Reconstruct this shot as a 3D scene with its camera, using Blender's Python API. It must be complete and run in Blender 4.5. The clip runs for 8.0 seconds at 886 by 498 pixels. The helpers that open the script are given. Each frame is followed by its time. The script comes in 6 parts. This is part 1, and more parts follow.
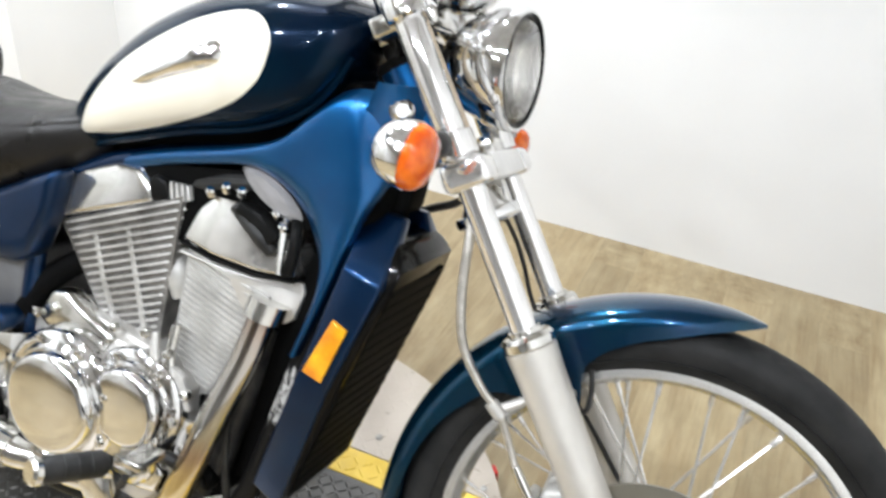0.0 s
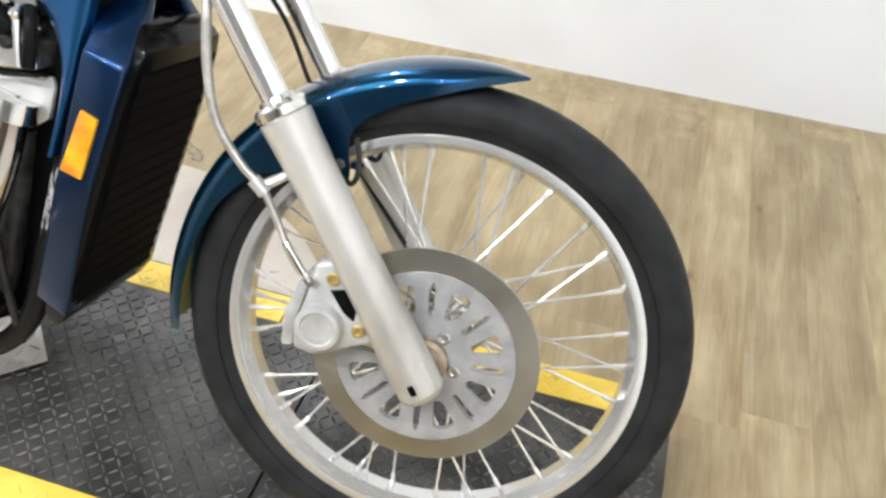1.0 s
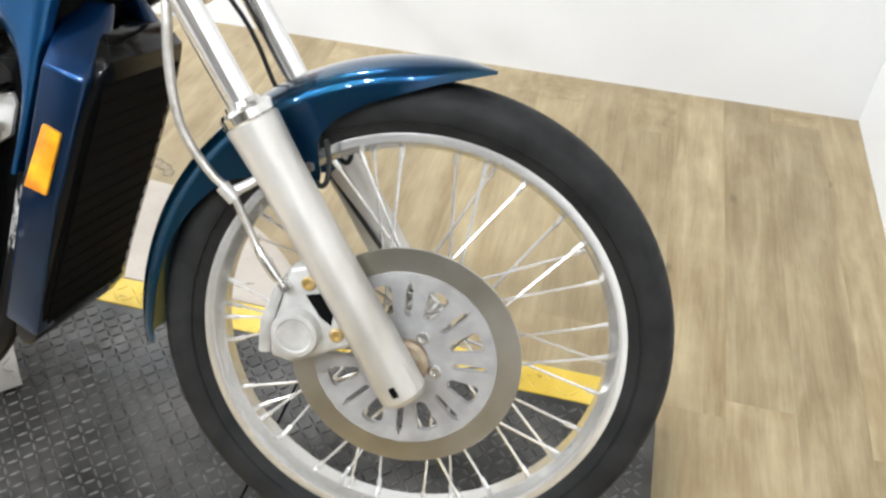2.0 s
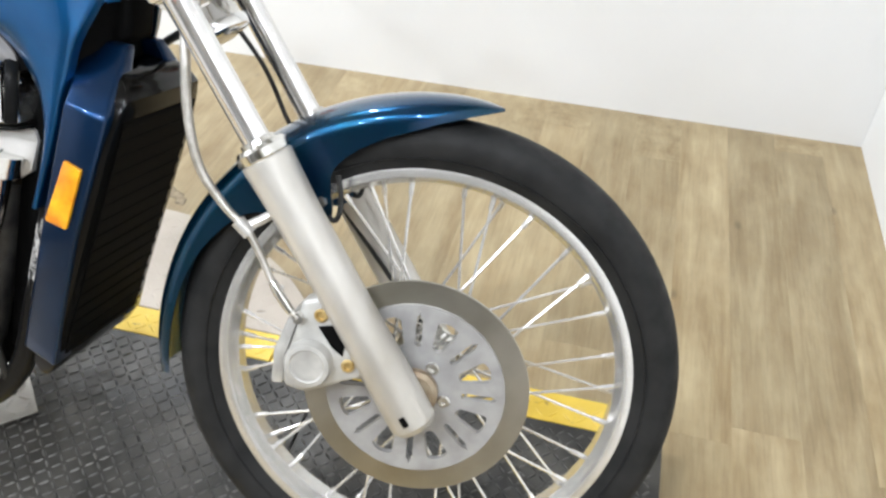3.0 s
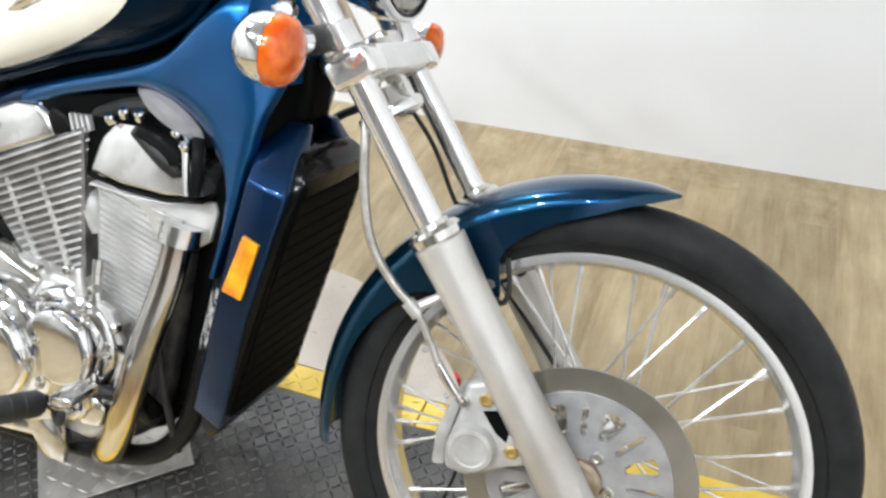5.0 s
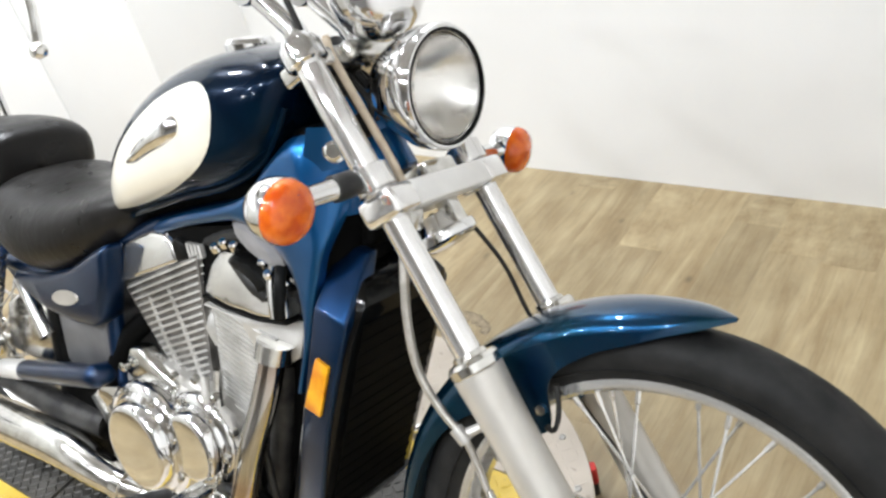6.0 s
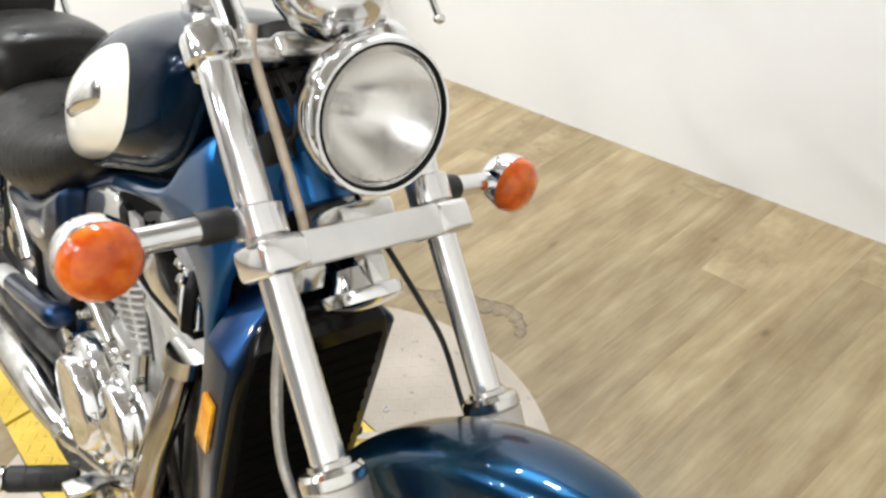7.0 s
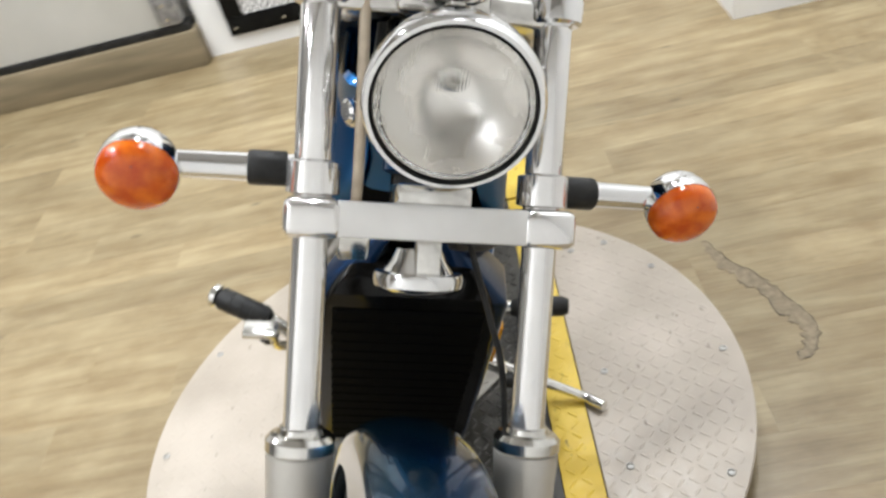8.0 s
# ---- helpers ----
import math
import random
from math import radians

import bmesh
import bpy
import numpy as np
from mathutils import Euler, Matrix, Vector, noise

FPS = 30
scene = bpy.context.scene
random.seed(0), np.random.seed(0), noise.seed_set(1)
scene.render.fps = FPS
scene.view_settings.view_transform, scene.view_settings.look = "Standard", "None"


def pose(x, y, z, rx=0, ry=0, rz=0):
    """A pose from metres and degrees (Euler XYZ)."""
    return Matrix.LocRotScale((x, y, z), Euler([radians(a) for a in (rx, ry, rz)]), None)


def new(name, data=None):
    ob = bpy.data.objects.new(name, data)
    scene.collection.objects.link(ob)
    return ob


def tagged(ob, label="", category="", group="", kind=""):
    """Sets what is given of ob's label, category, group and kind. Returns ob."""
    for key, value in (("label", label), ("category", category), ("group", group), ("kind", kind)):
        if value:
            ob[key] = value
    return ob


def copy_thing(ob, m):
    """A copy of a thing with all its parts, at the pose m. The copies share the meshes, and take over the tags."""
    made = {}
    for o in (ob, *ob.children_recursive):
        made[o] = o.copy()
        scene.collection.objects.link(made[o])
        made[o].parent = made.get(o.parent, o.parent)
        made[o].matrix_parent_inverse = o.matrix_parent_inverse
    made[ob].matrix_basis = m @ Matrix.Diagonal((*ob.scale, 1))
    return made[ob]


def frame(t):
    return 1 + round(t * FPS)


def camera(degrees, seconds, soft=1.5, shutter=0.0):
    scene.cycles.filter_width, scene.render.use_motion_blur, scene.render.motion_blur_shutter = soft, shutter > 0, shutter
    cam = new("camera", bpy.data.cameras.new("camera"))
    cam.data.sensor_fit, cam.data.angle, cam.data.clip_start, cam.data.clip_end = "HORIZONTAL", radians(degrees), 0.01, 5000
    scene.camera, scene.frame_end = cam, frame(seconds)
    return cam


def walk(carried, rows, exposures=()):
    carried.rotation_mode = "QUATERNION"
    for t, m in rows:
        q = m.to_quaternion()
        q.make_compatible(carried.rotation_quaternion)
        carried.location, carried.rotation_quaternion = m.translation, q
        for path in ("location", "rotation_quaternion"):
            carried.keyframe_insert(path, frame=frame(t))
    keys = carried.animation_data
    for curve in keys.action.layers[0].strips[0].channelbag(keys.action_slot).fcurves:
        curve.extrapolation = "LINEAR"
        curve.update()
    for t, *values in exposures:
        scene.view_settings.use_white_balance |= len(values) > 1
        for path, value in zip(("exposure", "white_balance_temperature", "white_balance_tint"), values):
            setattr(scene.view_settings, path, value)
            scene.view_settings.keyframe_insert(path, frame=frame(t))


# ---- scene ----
# Camera and its walk
cam = camera(55.2, 8.0, soft=2.6, shutter=0.25)
PATH = [
    (0.0, -0.0705, -0.7821, 1.2561, 57.43, -3.34, 18.82),
    (0.5, 0.0466, -0.7751, 1.2118, 53.06, -4.39, 16.40),
    (1.0, 0.1148, -0.7652, 1.1648, 47.99, -3.19, 11.17),
    (1.5, 0.1200, -0.7505, 1.1526, 47.26, -2.25, 8.29),
    (1.7, 0.1239, -0.7556, 1.1432, 48.41, -2.00, 8.43),
    (2.8, 0.1123, -0.7803, 1.1757, 49.21, -2.11, 8.03),
    (3.0, 0.1192, -0.7768, 1.1765, 50.16, -1.69, 8.62),
    (3.5, 0.1128, -0.7783, 1.1817, 50.99, -1.22, 8.72),
    (4.0, 0.0876, -0.7763, 1.1957, 52.86, -0.04, 12.49),
    (4.5, 0.0576, -0.7672, 1.2079, 53.00, -0.16, 15.34),
    (5.0, 0.0437, -0.7452, 1.2121, 52.64, 1.59, 15.78),
    (5.2, 0.0407, -0.7302, 1.2443, 53.36, 5.62, 15.33),
    (6.3, 0.3162, -0.5132, 1.2804, 56.21, 13.03, 33.19),
    (6.5, 0.3159, -0.4582, 1.2817, 55.68, 12.11, 35.35),
    (7.0, 0.3068, -0.2018, 1.2463, 53.03, 9.62, 44.59),
    (7.5, 0.3011, -0.0243, 1.2156, 51.73, 13.36, 59.12),
    (8.0, 0.3449, 0.2024, 1.2164, 51.45, 12.90, 81.46),
]
walk(cam, [(t, pose(*row)) for t, *row in PATH], exposures=[(0.0, -0.12, 6350, 10), (1.5, 0.04, 6350, 10), (3.5, -0.05, 6300, 10), (5.2, -0.18, 6250, 10), (6.5, -0.29, 6660, 10), (7.0, -0.32, 6700, 10), (7.5, -0.38, 6640, 10), (8.0, -0.52, 6580, 10)])

# Frames: the room, the steered front of the motorcycle, and its leaning body
ROOM = pose(0, 0, 0, 0, 0, -5.5)
FRONT = pose(0, 0, 0.316, -22.28, 0, 0)
RAKE = radians(32.0)
PIVOT = Vector((-0.238, 0.0, 0.2755))
BODY = FRONT @ Matrix.Translation(PIVOT) @ Matrix.Rotation(radians(-7.0), 4, Vector((-0.5446, 0, 0.8387))) @ Matrix.Translation(-PIVOT)
FLOOR_Z = -0.084
WALL_Y, RIGHT_X, BACK_X, CEILING_Z = 1.468, 0.874, -2.95, 2.85
FAR_X, FAR_Y = RIGHT_X, -5.6

# World and lamps
world = bpy.data.worlds.new("world")
scene.world = world
world.use_nodes = True
world.node_tree.nodes["Background"].inputs[0].default_value = (1.0, 0.97, 0.93, 1)
world.node_tree.nodes["Background"].inputs[1].default_value = 0.3
LAMPS = [(-2.4, 0.3), (-1.85, 0.9), (-1.2, 0.9), (-2.3, -1.2), (-1.45, -1.5), (-0.6, -1.4), (0.4, -1.4), (-1.9, -2.5), (-0.8, -2.6)]
LAMP_WATTS = 28.0
for lx, ly in LAMPS:
    data = bpy.data.lights.new("downlight_lamp", "AREA")
    data.shape, data.size, data.energy, data.color = "DISK", 0.14, LAMP_WATTS, (0.96, 1.0, 1.055)
    data.spread = radians(160)
    lamp = new("downlight_lamp", data)
    lamp.matrix_world = ROOM @ pose(lx, ly, CEILING_Z - 0.025)


# Materials
def material(name, color, rough=0.5, metal=0.0, coat=0.0, **more):
    m = bpy.data.materials.new(name)
    m.use_nodes = True
    b = m.node_tree.nodes["Principled BSDF"]
    b.inputs["Base Color"].default_value = (*color, 1)
    b.inputs["Roughness"].default_value = rough
    b.inputs["Metallic"].default_value = metal
    b.inputs["Coat Weight"].default_value = coat
    b.inputs["Coat Roughness"].default_value = 0.03
    for key, value in more.items():
        b.inputs[key.replace("_", " ")].default_value = value
    return m


def node(m, kind, **values):
    n = m.node_tree.nodes.new(kind)
    for key, value in values.items():
        n.inputs[key].default_value = value
    return n


def link(m, a, ao, b, bi):
    m.node_tree.links.new(a.outputs[ao], b.inputs[bi])


def coords(m, scale=(1, 1, 1), kind="Object", turn=0.0):
    c = m.node_tree.nodes.new("ShaderNodeTexCoord")
    s = m.node_tree.nodes.new("ShaderNodeMapping")
    s.inputs["Scale"].default_value = scale
    s.inputs["Rotation"].default_value = (0, 0, turn)
    link(m, c, kind, s, "Vector")
    return s


def vary(m, scale, low, high, socket="Base Color", stretch=(1, 1, 1), detail=4.0, spread=(0.35, 0.65), kind="Object"):
    """Noise between two values into a socket of the shader."""
    b = m.node_tree.nodes["Principled BSDF"]
    c = coords(m, stretch, kind)
    n = node(m, "ShaderNodeTexNoise", Scale=scale, Detail=detail)
    link(m, c, "Vector", n, "Vector")
    r = m.node_tree.nodes.new("ShaderNodeValToRGB")
    r.color_ramp.elements[0].position, r.color_ramp.elements[1].position = spread
    if socket == "Base Color":
        r.color_ramp.elements[0].color, r.color_ramp.elements[1].color = (*low, 1), (*high, 1)
    else:
        r.color_ramp.elements[0].color, r.color_ramp.elements[1].color = (low, low, low, 1), (high, high, high, 1)
    link(m, n, "Fac", r, "Fac")
    link(m, r, "Color", b, socket)
    return m


def bump(m, scale, strength, distance=0.001, stretch=(1, 1, 1), detail=3.0, kind="Object"):
    b = m.node_tree.nodes["Principled BSDF"]
    c = coords(m, stretch, kind)
    n = node(m, "ShaderNodeTexNoise", Scale=scale, Detail=detail)
    link(m, c, "Vector", n, "Vector")
    u = node(m, "ShaderNodeBump", Strength=strength, Distance=distance)
    link(m, n, "Fac", u, "Height")
    link(m, u, "Normal", b, "Normal")
    return m


def flake(m, scale, amount):
    """Metallic flake: fine cells that tip the under-layer's normals, under a smooth clear coat."""
    b = m.node_tree.nodes["Principled BSDF"]
    c = coords(m)
    n = node(m, "ShaderNodeTexVoronoi", Scale=scale)
    link(m, c, "Vector", n, "Vector")
    u = node(m, "ShaderNodeBump", Strength=amount, Distance=0.0004)
    link(m, n, "Distance", u, "Height")
    link(m, u, "Normal", b, "Normal")
    return m


def fluted(m):
    """Fine upright flutes moulded into the headlamp's glass, with a slight waviness."""
    b = m.node_tree.nodes["Principled BSDF"]
    c = coords(m)
    w = node(m, "ShaderNodeTexWave", Scale=120.0, Distortion=0.8, Detail=1.0)
    w.bands_direction = "Y"
    link(m, c, "Vector", w, "Vector")
    u = node(m, "ShaderNodeBump", Strength=0.14, Distance=0.0008)
    link(m, w, "Fac", u, "Height")
    link(m, u, "Normal", b, "Normal")
    return m


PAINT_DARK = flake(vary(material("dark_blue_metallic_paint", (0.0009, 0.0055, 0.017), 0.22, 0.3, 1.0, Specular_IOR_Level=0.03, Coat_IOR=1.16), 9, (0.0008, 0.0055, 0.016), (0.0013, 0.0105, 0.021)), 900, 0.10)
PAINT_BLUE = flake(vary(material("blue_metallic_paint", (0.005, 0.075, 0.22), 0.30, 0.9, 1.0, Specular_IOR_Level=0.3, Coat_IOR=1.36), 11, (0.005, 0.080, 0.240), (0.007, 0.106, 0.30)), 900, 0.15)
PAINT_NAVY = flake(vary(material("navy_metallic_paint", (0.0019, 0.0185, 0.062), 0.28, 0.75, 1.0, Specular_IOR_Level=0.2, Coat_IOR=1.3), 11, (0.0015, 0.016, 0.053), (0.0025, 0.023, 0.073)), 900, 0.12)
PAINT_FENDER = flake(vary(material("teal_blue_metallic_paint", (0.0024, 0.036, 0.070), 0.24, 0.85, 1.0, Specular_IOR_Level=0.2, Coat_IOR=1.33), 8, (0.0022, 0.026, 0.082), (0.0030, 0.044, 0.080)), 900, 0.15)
CREAM = vary(material("cream_paint", (0.74, 0.70, 0.58), 0.3, 0, 0.8), 6, (0.70, 0.66, 0.55), (0.77, 0.73, 0.62))
CHROME = vary(material("chrome", (0.80, 0.80, 0.80), 0.08, 1.0), 18, 0.06, 0.13, "Roughness")
CHROME_WORN = vary(vary(material("worn_chrome", (0.7, 0.69, 0.66), 0.16, 1.0), 30, 0.10, 0.24, "Roughness"), 40, (0.58, 0.57, 0.54), (0.78, 0.77, 0.74))
POLISHED = vary(vary(material("polished_fork_alloy", (0.88, 0.87, 0.86), 0.10, 0.88), 30, 0.06, 0.14, "Roughness", stretch=(1, 1, 0.3)), 14, (0.80, 0.79, 0.78), (0.90, 0.89, 0.88))
ROCKER = bump(vary(vary(material("polished_rocker_alloy", (0.72, 0.71, 0.69), 0.12, 0.92), 26, 0.08, 0.18, "Roughness"), 18, (0.60, 0.59, 0.565), (0.78, 0.77, 0.75), detail=7.0), 26, 0.22, 0.006, detail=2.0)
RIM = vary(vary(material("polished_rim_alloy", (0.70, 0.69, 0.665), 0.24, 0.8), 25, (0.67, 0.66, 0.635), (0.72, 0.71, 0.69)), 18, 0.22, 0.27, "Roughness")
ALLOY = bump(vary(material("cast_alloy", (0.58, 0.565, 0.535), 0.36, 0.5), 14, (0.46, 0.445, 0.415), (0.66, 0.645, 0.615), detail=8.0), 300, 0.25, 0.0006)
SATIN = vary(vary(material("satin_fork_alloy", (0.47, 0.45, 0.41), 0.36, 0.5), 9, (0.37, 0.345, 0.30), (0.55, 0.53, 0.49), stretch=(1, 1, 0.4), detail=9.0, spread=(0.3, 0.6)), 60, 0.28, 0.46, "Roughness")
SATIN_BAR = vary(vary(material("satin_clamp_alloy", (0.76, 0.75, 0.73), 0.38, 0.4), 12, (0.71, 0.70, 0.68), (0.80, 0.79, 0.77)), 50, 0.30, 0.46, "Roughness")
FIN_ALLOY = bump(vary(material("finned_alloy", (0.58, 0.57, 0.545), 0.34, 0.5), 20, (0.42, 0.41, 0.385), (0.68, 0.67, 0.645), detail=8.0), 240, 0.3, 0.0008)
# Fin gaps of one alloy: shade coloured in at the rear, light at the front
FIN_GAP_SHADED = vary(material("shaded_fin_roots", (0.17, 0.163, 0.152), 0.5, 0.4), 25, (0.10, 0.096, 0.09), (0.25, 0.24, 0.226))
FIN_GAP_LIT = vary(material("lit_fin_roots", (0.40, 0.39, 0.37), 0.5, 0.2), 25, (0.32, 0.31, 0.295), (0.48, 0.47, 0.445))
DARK_METAL = bump(vary(material("dark_engine_metal", (0.03, 0.03, 0.032), 0.5, 0.5), 25, (0.015, 0.015, 0.016), (0.06, 0.058, 0.055)), 120, 0.4, 0.001)
GREY_METAL = bump(vary(material("grey_painted_caliper", (0.42, 0.41, 0.39), 0.45, 0.3), 30, (0.34, 0.33, 0.31), (0.48, 0.47, 0.44)), 260, 0.3, 0.0006)
CARRIER = vary(material("grey_disc_carrier", (0.34, 0.335, 0.33), 0.42, 0.4), 35, (0.29, 0.285, 0.28), (0.38, 0.375, 0.37))
GOLD = vary(material("yellow_zinc", (0.50, 0.36, 0.14), 0.42, 0.7), 90, (0.40, 0.27, 0.09), (0.58, 0.44, 0.20))
RUBBER = bump(vary(vary(material("tyre_rubber", (0.017, 0.017, 0.017), 0.68, Specular_IOR_Level=0.16), 22, (0.010, 0.0102, 0.0102), (0.019, 0.019, 0.0185), detail=8.0), 60, 0.58, 0.72, "Roughness"), 180, 0.35, 0.0008)
BLACK = bump(vary(material("black_rubber", (0.012, 0.012, 0.012), 0.5, Specular_IOR_Level=0.3), 30, (0.008, 0.008, 0.008), (0.022, 0.022, 0.021)), 200, 0.3, 0.0006)
PLASTIC = bump(vary(material("black_plastic", (0.006, 0.006, 0.006), 0.34, Specular_IOR_Level=0.09), 20, (0.004, 0.004, 0.004), (0.009, 0.009, 0.0085)), 250, 0.3, 0.0005)
# Radiator core black, also used for plates that imitate shaded gaps
CORE_SHADE_BLACK = bump(material("black_core_and_shade_fill", (0.003, 0.003, 0.003), 0.6, Specular_IOR_Level=0.04), 90, 0.3, 0.001)
FIN_BLACK = bump(material("black_radiator_fin", (0.004, 0.004, 0.004), 0.6, Specular_IOR_Level=0.03), 200, 0.3, 0.0006)
LEATHER = bump(vary(vary(material("black_leather", (0.008, 0.0074, 0.0066), 0.33, Specular_IOR_Level=0.24), 9, (0.0055, 0.005, 0.0045), (0.012, 0.011, 0.010)), 16, 0.26, 0.42, "Roughness"), 46, 0.35, 0.004, stretch=(1.6, 1.0, 0.8), detail=5.0)
AMBER = vary(material("amber_lens", (0.8, 0.13, 0.006), 0.16, 0, 0.5, Transmission_Weight=0.25, IOR=1.4), 55, (0.66, 0.085, 0.003), (0.92, 0.20, 0.010), detail=2.0)
REFLECTOR = bump(vary(material("amber_reflector", (0.85, 0.36, 0.008), 0.15, 0.2, 0.8), 26, (0.66, 0.22, 0.003), (0.95, 0.50, 0.012)), 500, 0.6, 0.001)
GLASS = fluted(material("headlamp_glass", (0.97, 0.97, 0.96), 0.03, 0, 0, Transmission_Weight=1.0, IOR=1.45))
MIRROR = bump(vary(material("lamp_reflector", (0.90, 0.88, 0.85), 0.28, 1.0), 20, 0.22, 0.36, "Roughness"), 30, 0.10, 0.005, detail=2.0)
SPOKE = vary(material("bright_spoke_steel", (0.74, 0.73, 0.71), 0.24, 0.75), 30, (0.66, 0.65, 0.63), (0.80, 0.79, 0.77))
HOSE = bump(vary(material("braided_steel_hose", (0.50, 0.48, 0.44), 0.38, 0.8), 90, (0.42, 0.40, 0.36), (0.58, 0.56, 0.52)), 700, 0.6, 0.0006)
TAN_HOSE = bump(vary(material("tan_hose", (0.42, 0.34, 0.25), 0.45), 40, (0.36, 0.29, 0.21), (0.48, 0.40, 0.30)), 600, 0.3, 0.0005)
WALL_PAINT = bump(vary(vary(material("white_wall_paint", (0.80, 0.80, 0.79), 0.55), 1.3, (0.77, 0.77, 0.76), (0.83, 0.83, 0.82)), 5, 0.5, 0.65, "Roughness"), 60, 0.15, 0.001)
DARK_WALL = bump(vary(material("grey_wall_paint", (0.34, 0.34, 0.34), 0.7), 2, (0.31, 0.31, 0.31), (0.37, 0.37, 0.37)), 70, 0.15, 0.001)
SHEET = vary(material("white_sheet", (0.88, 0.88, 0.88), 0.4), 3, (0.86, 0.86, 0.86), (0.90, 0.90, 0.90))
GREY_PAINT = bump(vary(material("grey_door_paint", (0.55, 0.55, 0.52), 0.45), 2, (0.52, 0.52, 0.49), (0.60, 0.60, 0.57)), 80, 0.1, 0.001)
CEILING_PAINT = bump(vary(material("grey_ceiling_paint", (0.42, 0.415, 0.405), 0.8), 2, (0.38, 0.375, 0.365), (0.46, 0.455, 0.445)), 90, 0.2, 0.001)
YELLOW = bump(vary(vary(material("yellow_floor_paint", (0.68, 0.47, 0.05), 0.45), 7, (0.58, 0.39, 0.035), (0.74, 0.53, 0.08), detail=8.0), 50, 0.38, 0.6, "Roughness"), 120, 0.3, 0.0008)
PLATE_CREAM = bump(vary(vary(material("cream_plate_paint", (0.44, 0.385, 0.315), 0.42), 5, (0.37, 0.32, 0.26), (0.49, 0.43, 0.36), detail=8), 40, 0.32, 0.55, "Roughness"), 90, 0.3, 0.0008)
PLATE_BLACK = bump(vary(vary(material("black_tread_plate", (0.03, 0.029, 0.026), 0.38, 0.25), 6, (0.015, 0.0145, 0.013), (0.080, 0.075, 0.066), detail=8), 45, 0.3, 0.55, "Roughness"), 160, 0.4, 0.0008)
PLATE_TREAD = bump(vary(vary(material("rubbed_black_tread", (0.06, 0.058, 0.053), 0.38, 0.3), 16, (0.020, 0.0195, 0.018), (0.14, 0.135, 0.125), detail=8), 45, 0.28, 0.5, "Roughness"), 160, 0.4, 0.0008)
PLATE_BARE = bump(vary(vary(material("bare_tread_plate", (0.42, 0.40, 0.36), 0.4, 0.6), 12, (0.32, 0.30, 0.27), (0.52, 0.50, 0.46), detail=8), 50, 0.3, 0.5, "Roughness"), 160, 0.4, 0.0008)
# Floor oak in darker colours: the shade on the threshold's face is painted in
SHADED_OAK = bump(vary(material("shaded_oak_facing", (0.20, 0.16, 0.095), 0.55), 7, (0.155, 0.125, 0.075), (0.25, 0.20, 0.125), stretch=(1, 0.35, 3.0), detail=7.0), 120, 0.2, 0.0008)
HINGE_STEEL = vary(material("dull_hinge_steel", (0.26, 0.26, 0.265), 0.45, 0.5), 40, (0.18, 0.18, 0.185), (0.34, 0.34, 0.345))
LAMP_GLOW = material("downlight_glow", (1, 1, 1), 0.5, Emission_Color=(0.96, 1.0, 1.055, 1), Emission_Strength=6.0)


def grimed(m, dirt, scale, stretch, level):
    """Dirt specks and short scuffs over a material's own colour."""
    b = m.node_tree.nodes["Principled BSDF"]
    under = b.inputs["Base Color"].links[0].from_socket
    c = coords(m, stretch)
    n = node(m, "ShaderNodeTexNoise", Scale=scale, Detail=4.0, Roughness=0.6)
    link(m, c, "Vector", n, "Vector")
    r = m.node_tree.nodes.new("ShaderNodeMapRange")
    r.inputs["From Min"].default_value, r.inputs["From Max"].default_value = level, level + 0.05
    r.inputs["To Max"].default_value = 0.75
    link(m, n, "Fac", r, "Value")
    mx = m.node_tree.nodes.new("ShaderNodeMix")
    mx.data_type = "RGBA"
    link(m, r, "Result", mx, 0)
    m.node_tree.links.new(under, mx.inputs[6])
    mx.inputs[7].default_value = (*dirt, 1)
    m.node_tree.links.new(mx.outputs[2], b.inputs["Base Color"])
    return m


grimed(YELLOW, (0.17, 0.115, 0.03), 34.0, (1.0, 2.2, 1.0), 0.63)
grimed(PLATE_CREAM, (0.17, 0.14, 0.11), 30.0, (1.0, 2.0, 1.0), 0.65)
grimed(PLATE_BLACK, (0.12, 0.115, 0.105), 60.0, (1.0, 1.4, 1.0), 0.66)


